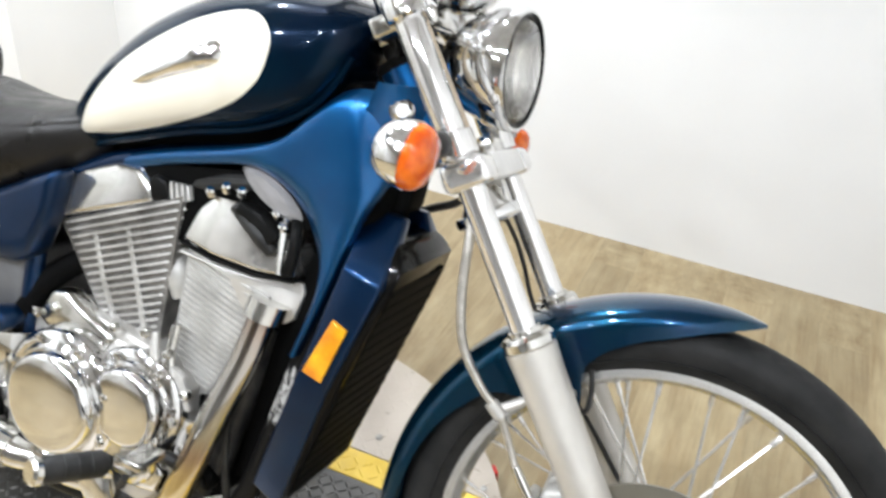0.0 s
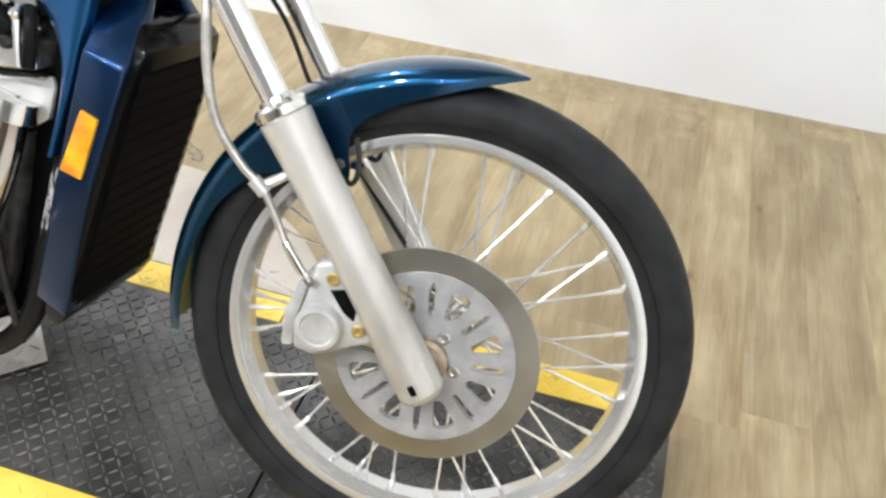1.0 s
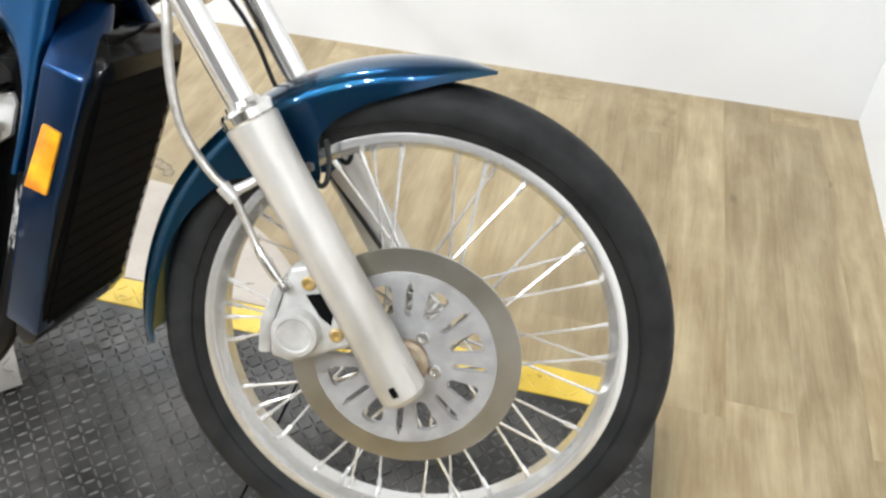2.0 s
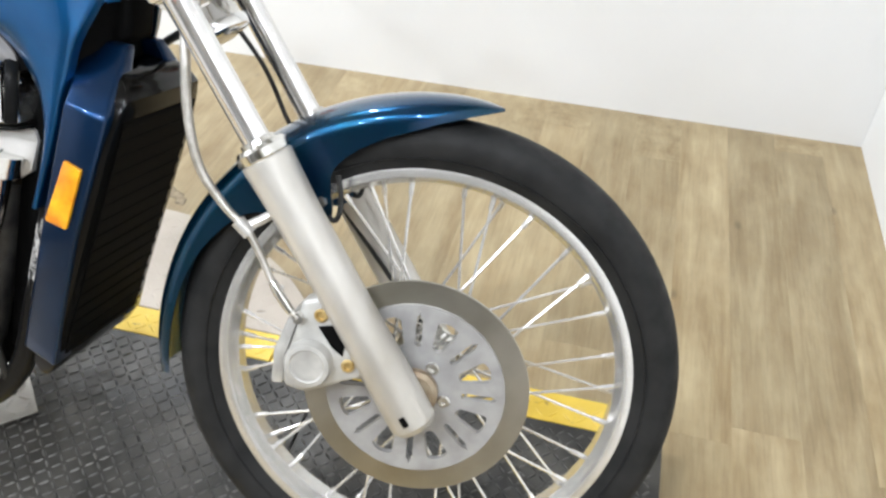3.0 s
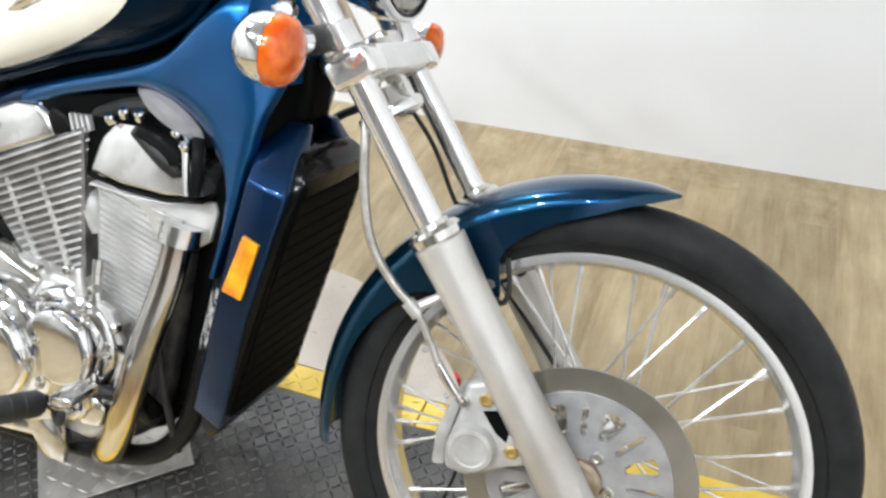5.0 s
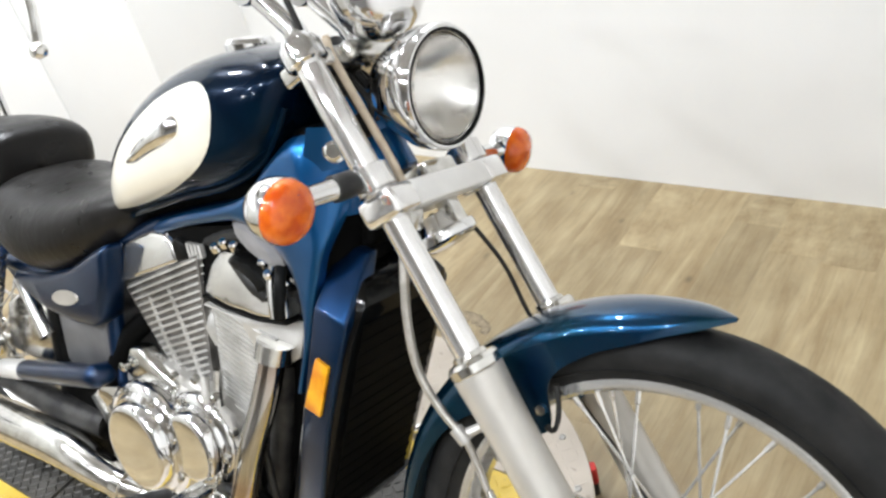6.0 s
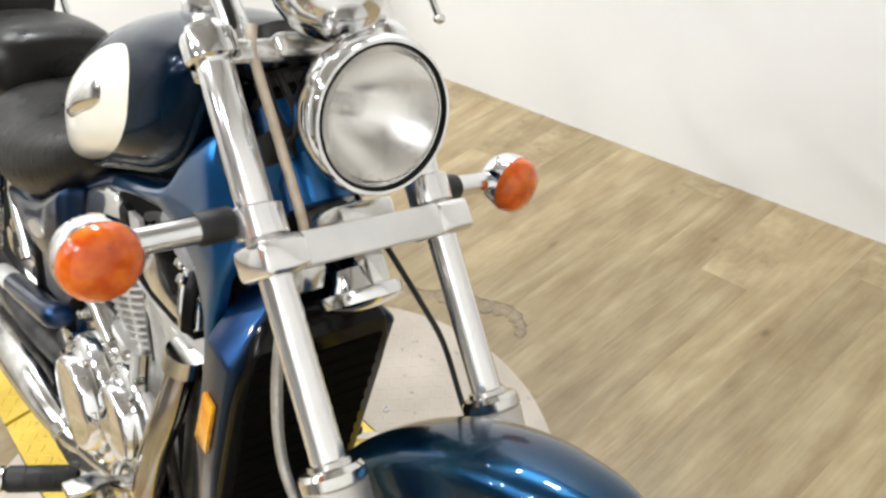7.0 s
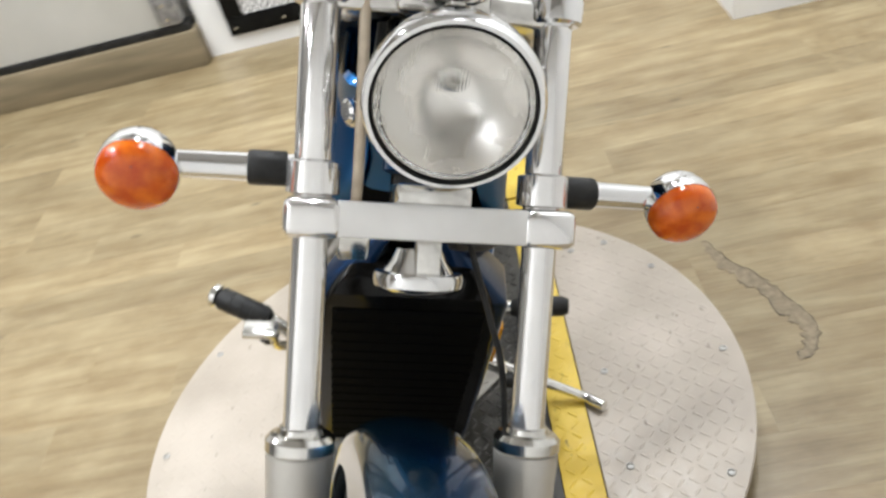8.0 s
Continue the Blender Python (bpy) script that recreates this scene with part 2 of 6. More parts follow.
def heat_pipe():
    """Chrome header: heat-stained brown at the top, greyer midway, pale gold towards the bottom."""
    m = material("heat_stained_chrome", (0.7, 0.6, 0.4), 0.12, 1.0)
    c = coords(m)
    sep = m.node_tree.nodes.new("ShaderNodeSeparateXYZ")
    link(m, c, "Vector", sep, "Vector")
    n = node(m, "ShaderNodeTexNoise", Scale=14.0, Detail=4.0)
    link(m, c, "Vector", n, "Vector")
    a = node(m, "ShaderNodeMath")
    a.operation = "MULTIPLY_ADD"
    a.inputs[1].default_value = 0.09
    link(m, n, "Fac", a, 0)
    link(m, sep, "Z", a, 2)
    r = m.node_tree.nodes.new("ShaderNodeMapRange")
    r.inputs["From Min"].default_value, r.inputs["From Max"].default_value = -0.12, 0.30
    link(m, a, "Value", r, "Value")
    ramp = m.node_tree.nodes.new("ShaderNodeValToRGB")
    stops = [(0.0, (0.64, 0.55, 0.34)), (0.30, (0.60, 0.50, 0.29)), (0.42, (0.40, 0.32, 0.27)), (0.55, (0.50, 0.495, 0.48)), (0.76, (0.50, 0.47, 0.43)), (0.88, (0.40, 0.33, 0.28)), (1.0, (0.27, 0.21, 0.17))]
    e = ramp.color_ramp.elements
    e[0].position, e[0].color = stops[0][0], (*stops[0][1], 1)
    e[1].position, e[1].color = stops[-1][0], (*stops[-1][1], 1)
    for p, col in stops[1:-1]:
        k = e.new(p)
        k.color = (*col, 1)
    link(m, r, "Result", ramp, "Fac")
    link(m, ramp, "Color", m.node_tree.nodes["Principled BSDF"], "Base Color")
    return m


HEADER = heat_pipe()
SHROUD = bump(vary(material("glossy_black_shroud", (0.004, 0.0038, 0.0035), 0.12, Specular_IOR_Level=0.16), 18, 0.09, 0.18, "Roughness"), 40, 0.1, 0.001)


def scuffed_paint():
    """Black frame paint, rubbed to bare metal in one streaky patch."""
    m = material("scuffed_black_paint", (0.006, 0.006, 0.006), 0.35, Specular_IOR_Level=0.15)
    c = coords(m, (1.0, 1.0, 0.45))
    n = node(m, "ShaderNodeTexNoise", Scale=140.0, Detail=5.0, Roughness=0.7)
    link(m, c, "Vector", n, "Vector")
    p = m.node_tree.nodes.new("ShaderNodeTexCoord")
    away = m.node_tree.nodes.new("ShaderNodeVectorMath")
    away.operation = "DISTANCE"
    away.inputs[1].default_value = (-0.520, -0.075, 0.115)
    link(m, p, "Object", away, 0)
    near = m.node_tree.nodes.new("ShaderNodeMapRange")
    near.inputs["From Min"].default_value, near.inputs["From Max"].default_value = 0.03, 0.10
    near.inputs["To Min"].default_value, near.inputs["To Max"].default_value = 0.10, -0.35
    link(m, away, "Value", near, "Value")
    add = m.node_tree.nodes.new("ShaderNodeMath")
    link(m, n, "Fac", add, 0)
    link(m, near, "Result", add, 1)
    r = m.node_tree.nodes.new("ShaderNodeValToRGB")
    r.color_ramp.elements[0].position, r.color_ramp.elements[0].color = 0.54, (0.006, 0.006, 0.006, 1)
    r.color_ramp.elements[1].position, r.color_ramp.elements[1].color = 0.62, (0.42, 0.41, 0.39, 1)
    link(m, add, "Value", r, "Fac")
    link(m, r, "Color", m.node_tree.nodes["Principled BSDF"], "Base Color")
    return m


SCUFFED = scuffed_paint()


def plank_wood():
    """Pale oak vinyl: streaks along the plank, knots, and a tone of its own for every plank."""
    m = material("oak_vinyl", (0.42, 0.30, 0.17), 0.34)
    b = m.node_tree.nodes["Principled BSDF"]
    info = m.node_tree.nodes.new("ShaderNodeObjectInfo")
    c = m.node_tree.nodes.new("ShaderNodeTexCoord")
    shift = m.node_tree.nodes.new("ShaderNodeVectorMath")
    shift.operation = "MULTIPLY_ADD"
    shift.inputs[1].default_value = (13.0, 29.0, 0.0)
    link(m, info, "Random", shift, 0)
    link(m, c, "Object", shift, 2)
    mp = m.node_tree.nodes.new("ShaderNodeMapping")
    mp.inputs["Scale"].default_value = (14.0, 1.6, 1.0)
    link(m, shift, "Vector", mp, "Vector")
    n = node(m, "ShaderNodeTexNoise", Scale=1.6, Detail=7.0, Distortion=0.5, Roughness=0.62)
    link(m, mp, "Vector", n, "Vector")
    mp2 = m.node_tree.nodes.new("ShaderNodeMapping")
    mp2.inputs["Scale"].default_value = (5.0, 3.0, 1.0)
    link(m, shift, "Vector", mp2, "Vector")
    n2 = node(m, "ShaderNodeTexNoise", Scale=1.5, Detail=6.0, Roughness=0.62)
    link(m, mp2, "Vector", n2, "Vector")
    r = m.node_tree.nodes.new("ShaderNodeValToRGB")
    e = r.color_ramp.elements
    e[0].position, e[0].color = 0.28, (0.245, 0.178, 0.090, 1)
    e[1].position, e[1].color = 0.72, (0.415, 0.338, 0.200, 1)
    k = e.new(0.5)
    k.color = (0.325, 0.256, 0.145, 1)
    link(m, n, "Fac", r, "Fac")
    r2 = m.node_tree.nodes.new("ShaderNodeValToRGB")
    r2.color_ramp.elements[0].position, r2.color_ramp.elements[0].color = 0.3, (0.66, 0.59, 0.50, 1)
    r2.color_ramp.elements[1].position, r2.color_ramp.elements[1].color = 0.62, (1.0, 1.0, 1.0, 1)
    link(m, n2, "Fac", r2, "Fac")
    mx = m.node_tree.nodes.new("ShaderNodeMix")
    mx.data_type, mx.blend_type = "RGBA", "MULTIPLY"
    mx.inputs[0].default_value = 0.8
    m.node_tree.links.new(r.outputs["Color"], mx.inputs[6])
    m.node_tree.links.new(r2.outputs["Color"], mx.inputs[7])
    tone = m.node_tree.nodes.new("ShaderNodeMapRange")
    tone.inputs["To Min"].default_value, tone.inputs["To Max"].default_value = 0.84, 1.08
    link(m, info, "Random", tone, "Value")
    hsv = m.node_tree.nodes.new("ShaderNodeHueSaturation")
    m.node_tree.links.new(mx.outputs[2], hsv.inputs["Color"])
    link(m, tone, "Result", hsv, "Value")
    link(m, hsv, "Color", b, "Base Color")
    # scattered knots, longer along the plank, and a fine pore grain
    mp3 = m.node_tree.nodes.new("ShaderNodeMapping")
    mp3.inputs["Scale"].default_value = (1.0, 0.5, 1.0)
    link(m, shift, "Vector", mp3, "Vector")
    spots = node(m, "ShaderNodeTexVoronoi", Scale=6.5)
    link(m, mp3, "Vector", spots, "Vector")
    knot = m.node_tree.nodes.new("ShaderNodeMapRange")
    knot.inputs["From Min"].default_value, knot.inputs["From Max"].default_value = 0.02, 0.075
    knot.inputs["To Min"].default_value, knot.inputs["To Max"].default_value = 0.55, 1.0
    link(m, spots, "Distance", knot, "Value")
    mp4 = m.node_tree.nodes.new("ShaderNodeMapping")
    mp4.inputs["Scale"].default_value = (90.0, 5.0, 1.0)
    link(m, shift, "Vector", mp4, "Vector")
    fine = node(m, "ShaderNodeTexNoise", Scale=2.0, Detail=3.0)
    link(m, mp4, "Vector", fine, "Vector")
    pores = m.node_tree.nodes.new("ShaderNodeMapRange")
    pores.inputs["From Min"].default_value, pores.inputs["From Max"].default_value = 0.3, 0.55
    pores.inputs["To Min"].default_value, pores.inputs["To Max"].default_value = 0.90, 1.03
    link(m, fine, "Fac", pores, "Value")
    both = m.node_tree.nodes.new("ShaderNodeMath")
    both.operation = "MULTIPLY"
    link(m, knot, "Result", both, 0)
    link(m, pores, "Result", both, 1)
    value = m.node_tree.nodes.new("ShaderNodeMath")
    value.operation = "MULTIPLY"
    link(m, tone, "Result", value, 0)
    link(m, both, "Value", value, 1)
    link(m, value, "Value", hsv, "Value")
    u = node(m, "ShaderNodeBump", Strength=0.12, Distance=0.001)
    link(m, n, "Fac", u, "Height")
    link(m, u, "Normal", b, "Normal")
    return m


OAK = plank_wood()


# Mesh helpers
def finish(bm, name, smooth=32.0):
    bmesh.ops.recalc_face_normals(bm, faces=bm.faces[:])
    mesh = bpy.data.meshes.new(name)
    bm.to_mesh(mesh)
    bm.free()
    mesh.shade_smooth()
    mesh.set_sharp_from_angle(angle=radians(smooth))
    return mesh


def part(name, bm, mat, parent=None, label="", smooth=32.0, m=None):
    """Links a bmesh (or a mesh) as one object, under a thing or a part."""
    mesh = finish(bm, name, smooth) if isinstance(bm, bmesh.types.BMesh) else bm
    if not mesh.materials:
        mesh.materials.append(mat)
    ob = new(name, mesh)
    if parent is not None:
        ob.parent = parent
    if m is not None:
        ob.matrix_basis = m
    return tagged(ob, label)


def box(x0, x1, y0, y1, z0, z1, bevel=0.0, segs=2):
    bm = bmesh.new()
    v = [bm.verts.new((x, y, z)) for x in (x0, x1) for y in (y0, y1) for z in (z0, z1)]
    for a in ((0, 1, 3, 2), (4, 6, 7, 5), (0, 4, 5, 1), (2, 3, 7, 6), (0, 2, 6, 4), (1, 5, 7, 3)):
        bm.faces.new([v[i] for i in a])
    if bevel:
        bmesh.ops.bevel(bm, geom=bm.edges[:], offset=bevel, segments=segs, affect="EDGES", profile=0.5)
    return bm


def turned(bm, m):
    bm.transform(m)
    return bm


def joined(*parts):
    out = parts[0]
    for bm in parts[1:]:
        mesh = bpy.data.meshes.new("join")
        bm.to_mesh(mesh)
        bm.free()
        out.from_mesh(mesh)
        bpy.data.meshes.remove(mesh)
    return out


def skin(rings, closed=True, caps=True):
    """Faces between rings of equally many points."""
    bm = bmesh.new()
    rows = [[bm.verts.new(p) for p in ring] for ring in rings]
    n = len(rows[0])
    for a, b in zip(rows, rows[1:]):
        for i in range(n if closed else n - 1):
            j = (i + 1) % n
            bm.faces.new((a[i], a[j], b[j], b[i]))
    if caps and closed:
        bm.faces.new(rows[0][::-1])
        bm.faces.new(rows[-1])
    return bm


def spline(points, n):
    """n points along a smooth curve through the given ones."""
    p = np.array(points, float)
    d = np.concatenate([[0], np.cumsum(np.linalg.norm(np.diff(p, axis=0), axis=1) ** 0.5)])
    s = np.linspace(0, d[-1], n)
    out = []
    for t in s:
        i = min(max(int(np.searchsorted(d, t)) - 1, 0), len(p) - 2)
        h = d[i + 1] - d[i]
        u = (t - d[i]) / h

        def slope(k):
            a, b = max(k - 1, 0), min(k + 1, len(p) - 1)
            return (p[b] - p[a]) / (d[b] - d[a])
        h00, h10, h01, h11 = 2 * u**3 - 3 * u**2 + 1, u**3 - 2 * u**2 + u, -2 * u**3 + 3 * u**2, u**3 - u**2
        out.append(h00 * p[i] + h10 * h * slope(i) + h01 * p[i + 1] + h11 * h * slope(i + 1))
    return out


def tube(points, radius, n=0, sides=14, squash=1.0):
    """A round tube along points; radius a number, or one for each point."""
    if n:
        k = len(points)
        radii = [radius] * k if isinstance(radius, (int, float)) else list(radius)
        q = spline([(*p, r) for p, r in zip(points, radii)], n)
        points, radii = [v[:3] for v in q], [v[3] for v in q]
    else:
        radii = [radius] * len(points) if isinstance(radius, (int, float)) else list(radius)
    pts = [Vector(p) for p in points]
    t0 = (pts[1] - pts[0]).normalized()
    u = t0.orthogonal().normalized()
    rings = []
    for i, p in enumerate(pts):
        t = (pts[min(i + 1, len(pts) - 1)] - pts[max(i - 1, 0)]).normalized()
        u = (u - t * u.dot(t)).normalized()
        w = t.cross(u)
        rings.append([p + (u * math.cos(a) + w * math.sin(a) * squash) * radii[i] for a in (2 * math.pi * k / sides for k in range(sides))])
    return skin(rings)


def lathe(profile, centre=(0, 0, 0), axis=(0, 1, 0), sides=32, closed=False, ends=True):
    """A turned body: profile of (radius, distance along the axis)."""
    a = Vector(axis).normalized()
    u = a.orthogonal().normalized()
    w = a.cross(u)
    c = Vector(centre)
    rings = []
    for r, h in profile:
        r = max(r, 0.0002)
        rings.append([c + a * h + (u * math.cos(t) + w * math.sin(t)) * r for t in (2 * math.pi * k / sides for k in range(sides))])
    if closed:
        rings.append(rings[0])
        bm = skin(rings, caps=False)
        bmesh.ops.remove_doubles(bm, verts=bm.verts[:], dist=1e-6)
        return bm
    return skin(rings, caps=ends)


def prism(outline, y0, y1, bevel=0.0, segs=2):
    """An outline in x and z, drawn out from y0 to y1."""
    bm = bmesh.new()
    a = [bm.verts.new((x, y0, z)) for x, z in outline]
    b = [bm.verts.new((x, y1, z)) for x, z in outline]
    bm.faces.new(a)
    bm.faces.new(b[::-1])
    for i in range(len(a)):
        j = (i + 1) % len(a)
        bm.faces.new((a[i], b[i], b[j], a[j]))
    bmesh.ops.recalc_face_normals(bm, faces=bm.faces[:])
    if bevel:
        bmesh.ops.bevel(bm, geom=bm.edges[:], offset=bevel, segments=segs, affect="EDGES", profile=0.5, clamp_overlap=True)
    return bm


def shell(grid, thick):
    """A sheet of points with a thickness along its normals."""
    rows, cols = len(grid), len(grid[0])
    g = [[Vector(p) for p in row] for row in grid]

    def normal(i, j):
        a = g[min(i + 1, rows - 1)][j] - g[max(i - 1, 0)][j]
        b = g[i][min(j + 1, cols - 1)] - g[i][max(j - 1, 0)]
        v = a.cross(b)
        return v.normalized() if v.length > 1e-9 else Vector((0, 0, 1))
    bm = bmesh.new()
    top = [[bm.verts.new(g[i][j]) for j in range(cols)] for i in range(rows)]
    low = [[bm.verts.new(g[i][j] - normal(i, j) * thick) for j in range(cols)] for i in range(rows)]
    for i in range(rows - 1):
        for j in range(cols - 1):
            bm.faces.new((top[i][j], top[i][j + 1], top[i + 1][j + 1], top[i + 1][j]))
            bm.faces.new((low[i][j], low[i + 1][j], low[i + 1][j + 1], low[i][j + 1]))
    edge = [(0, j) for j in range(cols)] + [(i, cols - 1) for i in range(1, rows)] + [(rows - 1, j) for j in range(cols - 2, -1, -1)] + [(i, 0) for i in range(rows - 2, 0, -1)]
    for a, b in zip(edge, edge[1:] + edge[:1]):
        try:
            bm.faces.new((top[a[0]][a[1]], low[a[0]][a[1]], low[b[0]][b[1]], top[b[0]][b[1]]))
        except ValueError:
            pass
    return bm


def fork(along, side=0.0, ahead=0.0):
    """A point by its distance up the fork, to the side and ahead of the fork's axis."""
    s, c = math.sin(RAKE), math.cos(RAKE)
    return Vector((0.008 - s * along + c * ahead, side, -0.03 + c * along + s * ahead))


FORK_AXIS = (-math.sin(RAKE), 0, math.cos(RAKE))
FORK_TURN = Matrix.Translation((0.008, 0, -0.03)) @ Matrix.Rotation(-RAKE, 4, "Y")


# The room
def setting(name, bm, mat, label, m=ROOM, category="wall"):
    return tagged(part(name, bm, mat, None, "", 30, m), label, category, kind="structure")


setting("wall_north", box(-2.23, RIGHT_X + 0.15, WALL_Y, WALL_Y + 0.15, FLOOR_Z, CEILING_Z), WALL_PAINT, "smooth white painted wall behind the turntable")
setting("wall_east", box(RIGHT_X, RIGHT_X + 0.15, FAR_Y, WALL_Y - 0.002, FLOOR_Z, CEILING_Z), WALL_PAINT, "smooth white painted side wall")
setting("wall_corner", box(-3.4, -2.225, 1.03, WALL_Y + 0.15, FLOOR_Z, CEILING_Z), WALL_PAINT, "white painted wall that juts out beside the passage")
setting("wall_west", box(BACK_X - 0.15, BACK_X, -0.86, 1.028, FLOOR_Z, CEILING_Z), WALL_PAINT, "white painted wall with meshed vents")
setting("wall_door", box(BACK_X - 0.30, BACK_X - 0.12, FAR_Y, -0.862, FLOOR_Z, CEILING_Z), WALL_PAINT, "white painted wall round the grey door")
setting("wall_south", box(-3.4, FAR_X + 0.15, FAR_Y - 0.15, FAR_Y - 0.002, FLOOR_Z, CEILING_Z), DARK_WALL, "grey painted wall at the far side of the room")
setting("ceiling", box(-3.4, FAR_X + 0.15, FAR_Y - 0.15, WALL_Y + 0.15, CEILING_Z, CEILING_Z + 0.1), CEILING_PAINT, "grey painted ceiling with round downlights", category="ceiling")
floor = setting("floor", box(-3.4, FAR_X + 0.15, FAR_Y - 0.15, WALL_Y + 0.15, FLOOR_Z - 0.05, FLOOR_Z - 0.003), DARK_METAL, "pale oak plank floor with streaked grain", category="floor")

light = part("downlight", lathe([(0.105, 0.0), (0.105, 0.006), (0.09, 0.012), (0.085, 0.004), (0.082, 0.0)], (0, 0, 0), (0, 0, -1), 28, ends=False), CEILING_PAINT)
part("diffuser", lathe([(0.081, 0.001), (0.08, 0.003), (0.0, 0.003)], (0, 0, 0), (0, 0, -1), 24), LAMP_GLOW, light)
tagged(light, "round white recessed downlight, switched on", "ceiling light", "ceiling downlights")
light.matrix_basis = ROOM @ pose(*LAMPS[0], CEILING_Z - 0.001)
for at in LAMPS[1:]:
    copy_thing(light, ROOM @ pose(*at, CEILING_Z - 0.001))

# The raised threshold and the grey door over it
setting("threshold", box(BACK_X - 0.12, BACK_X + 0.075, FAR_Y, -0.862, FLOOR_Z, FLOOR_Z + 0.150, 0.003), SHADED_OAK, "raised oak-faced threshold under the grey door, coloured darker for shade", category="threshold")
door = new("door_1")
door.matrix_basis = ROOM
tagged(door, "closed grey panelled door above the threshold", "door", kind="structure")
part("leaf", box(BACK_X - 0.02, BACK_X + 0.050, -2.4, -0.905, FLOOR_Z + 0.182, 2.05, 0.004), GREY_PAINT, door)
part("seal", box(BACK_X - 0.02, BACK_X + 0.056, -2.4, -0.88, FLOOR_Z + 0.151, FLOOR_Z + 0.181, 0.002), BLACK, door, "black rubber seal")
hinge = part("hinge", box(BACK_X + 0.051, BACK_X + 0.070, -0.985, -0.895, FLOOR_Z + 0.19, FLOOR_Z + 0.36, 0.005), HINGE_STEEL, door, "steel hinge bracket")
for k in range(3):
    part("bolt", lathe([(0.008, 0), (0.008, 0.006), (0.0, 0.007)], (BACK_X + 0.070, -0.945, FLOOR_Z + 0.215 + 0.06 * k), (1, 0, 0), 6), CHROME_WORN, hinge)


def mesh_vent(name, y0, y1, z0, z1):
    """A black-framed opening closed by expanded metal with white behind it."""
    vent = new(name)
    vent.matrix_basis = ROOM
    tagged(vent, "black-framed vent with expanded metal mesh over white", "vent", "vents in the white wall")
    x = BACK_X + 0.001
    f = 0.075
    part("backing", box(x, x + 0.0105, y0 + f, y1 - f, z0 + f, z1 - f), SHEET, vent, "white backing")
    part("frame", joined(box(x, x + 0.018, y0, y1, z0, z0 + f, 0.003), box(x, x + 0.022, y0, y1, z1 - f, z1, 0.003),
                         box(x, x + 0.022, y0, y0 + f, z0 + f, z1 - f, 0.003), box(x, x + 0.022, y1 - f, y1, z0 + f, z1 - f, 0.003)), PLASTIC, vent, "black steel frame")
    for py in np.arange(y0 + 0.03, y1, 0.2):
        part("rivet", lathe([(0.007, 0), (0.006, 0.004), (0.0, 0.005)], (x + 0.018, py, z0 + 0.03), (1, 0, 0), 8), CHROME_WORN, vent)
    for a, b in ((y0 + 0.24, -0.179), (-0.097, y1 - 0.01)):
        part("sheet", box(x + 0.0125, x + 0.0145, a, b, z0 + 0.20, z1 - 0.1, 0.0006, 1), SHEET, vent, "white sheet fixed over the mesh")
    part("latch_plate", box(x + 0.0165, x + 0.030, y0 + f, y0 + f + 0.085, z0 + 0.21, z0 + 0.34, 0.003), PLASTIC, vent, "black latch plate")
    part("latch", tube([(x + 0.024, y0 + 0.02, z0 + 0.30), (x + 0.035, y0 + 0.03, z0 + 0.28), (x + 0.035, y0 + 0.09, z0 + 0.27), (x + 0.035, y0 + 0.10, z0 + 0.22)], 0.006, 20, 8), CHROME_WORN, vent, "steel latch")
    block = part("catch", box(x + 0.017, x + 0.055, -0.170, -0.105, z0 + 0.255, z0 + 0.35, 0.008, 3), CHROME_WORN, vent, "chrome door catch")
    part("catch_rod", tube([(x + 0.04, -0.107, z0 + 0.262), (x + 0.045, -0.06, z0 + 0.235), (x + 0.045, 0.027, z0 + 0.195)], 0.0085, 14, 10), CHROME_WORN, block)
    part("catch_strap", box(x + 0.034, x + 0.044, 0.005, 0.039, z0 + 0.04, z0 + 0.21, 0.003, 2), CHROME_WORN, block)
    bm = bmesh.new()
    h = 0.031
    for sgn in (1, -1):
        c = -(z1 - z0)
        while c < (y1 - y0):
            a, b = max(c, 0.0), min(c + (z1 - z0) * 1.0, y1 - y0)
            if b > a:
                ya, yb = (y0 + a, y0 + b) if sgn > 0 else (y1 - a, y1 - b)
                za, zb = z0 + (a - c), z0 + (b - c)
                w = 0.0023
                p = [bm.verts.new((x + 0.0107 + dx, yy, zz + dz)) for yy, zz in ((ya, za), (yb, zb)) for dx, dz in ((0, -w), (0.0012, -w), (0.0012, w), (0, w))]
                for i in range(4):
                    j = (i + 1) % 4
                    bm.faces.new((p[i], p[j], p[4 + j], p[4 + i]))
            c += h
    part("mesh", bm, DARK_METAL, vent, "diamond expanded metal")


mesh_vent("wall_vent", -0.747, 0.12, FLOOR_Z + 0.07, FLOOR_Z + 1.25)

# The turntable: a round cream plate with a black runway through its middle
turntable = new("turntable")
turntable.matrix_basis = ROOM
tagged(turntable, "round cream steel turntable with a black yellow-edged runway", "turntable")
PLATE_X, PLATE_R = -0.78, 0.58
HALF, EDGE, RUN0, RUN1 = 0.277, 0.067, -1.93, 0.372
part("base", lathe([(PLATE_R - 0.06, FLOOR_Z), (PLATE_R - 0.06, -0.013)], (PLATE_X, 0, 0), (0, 0, 1), 64), DARK_METAL, turntable, "black drum under the plate")


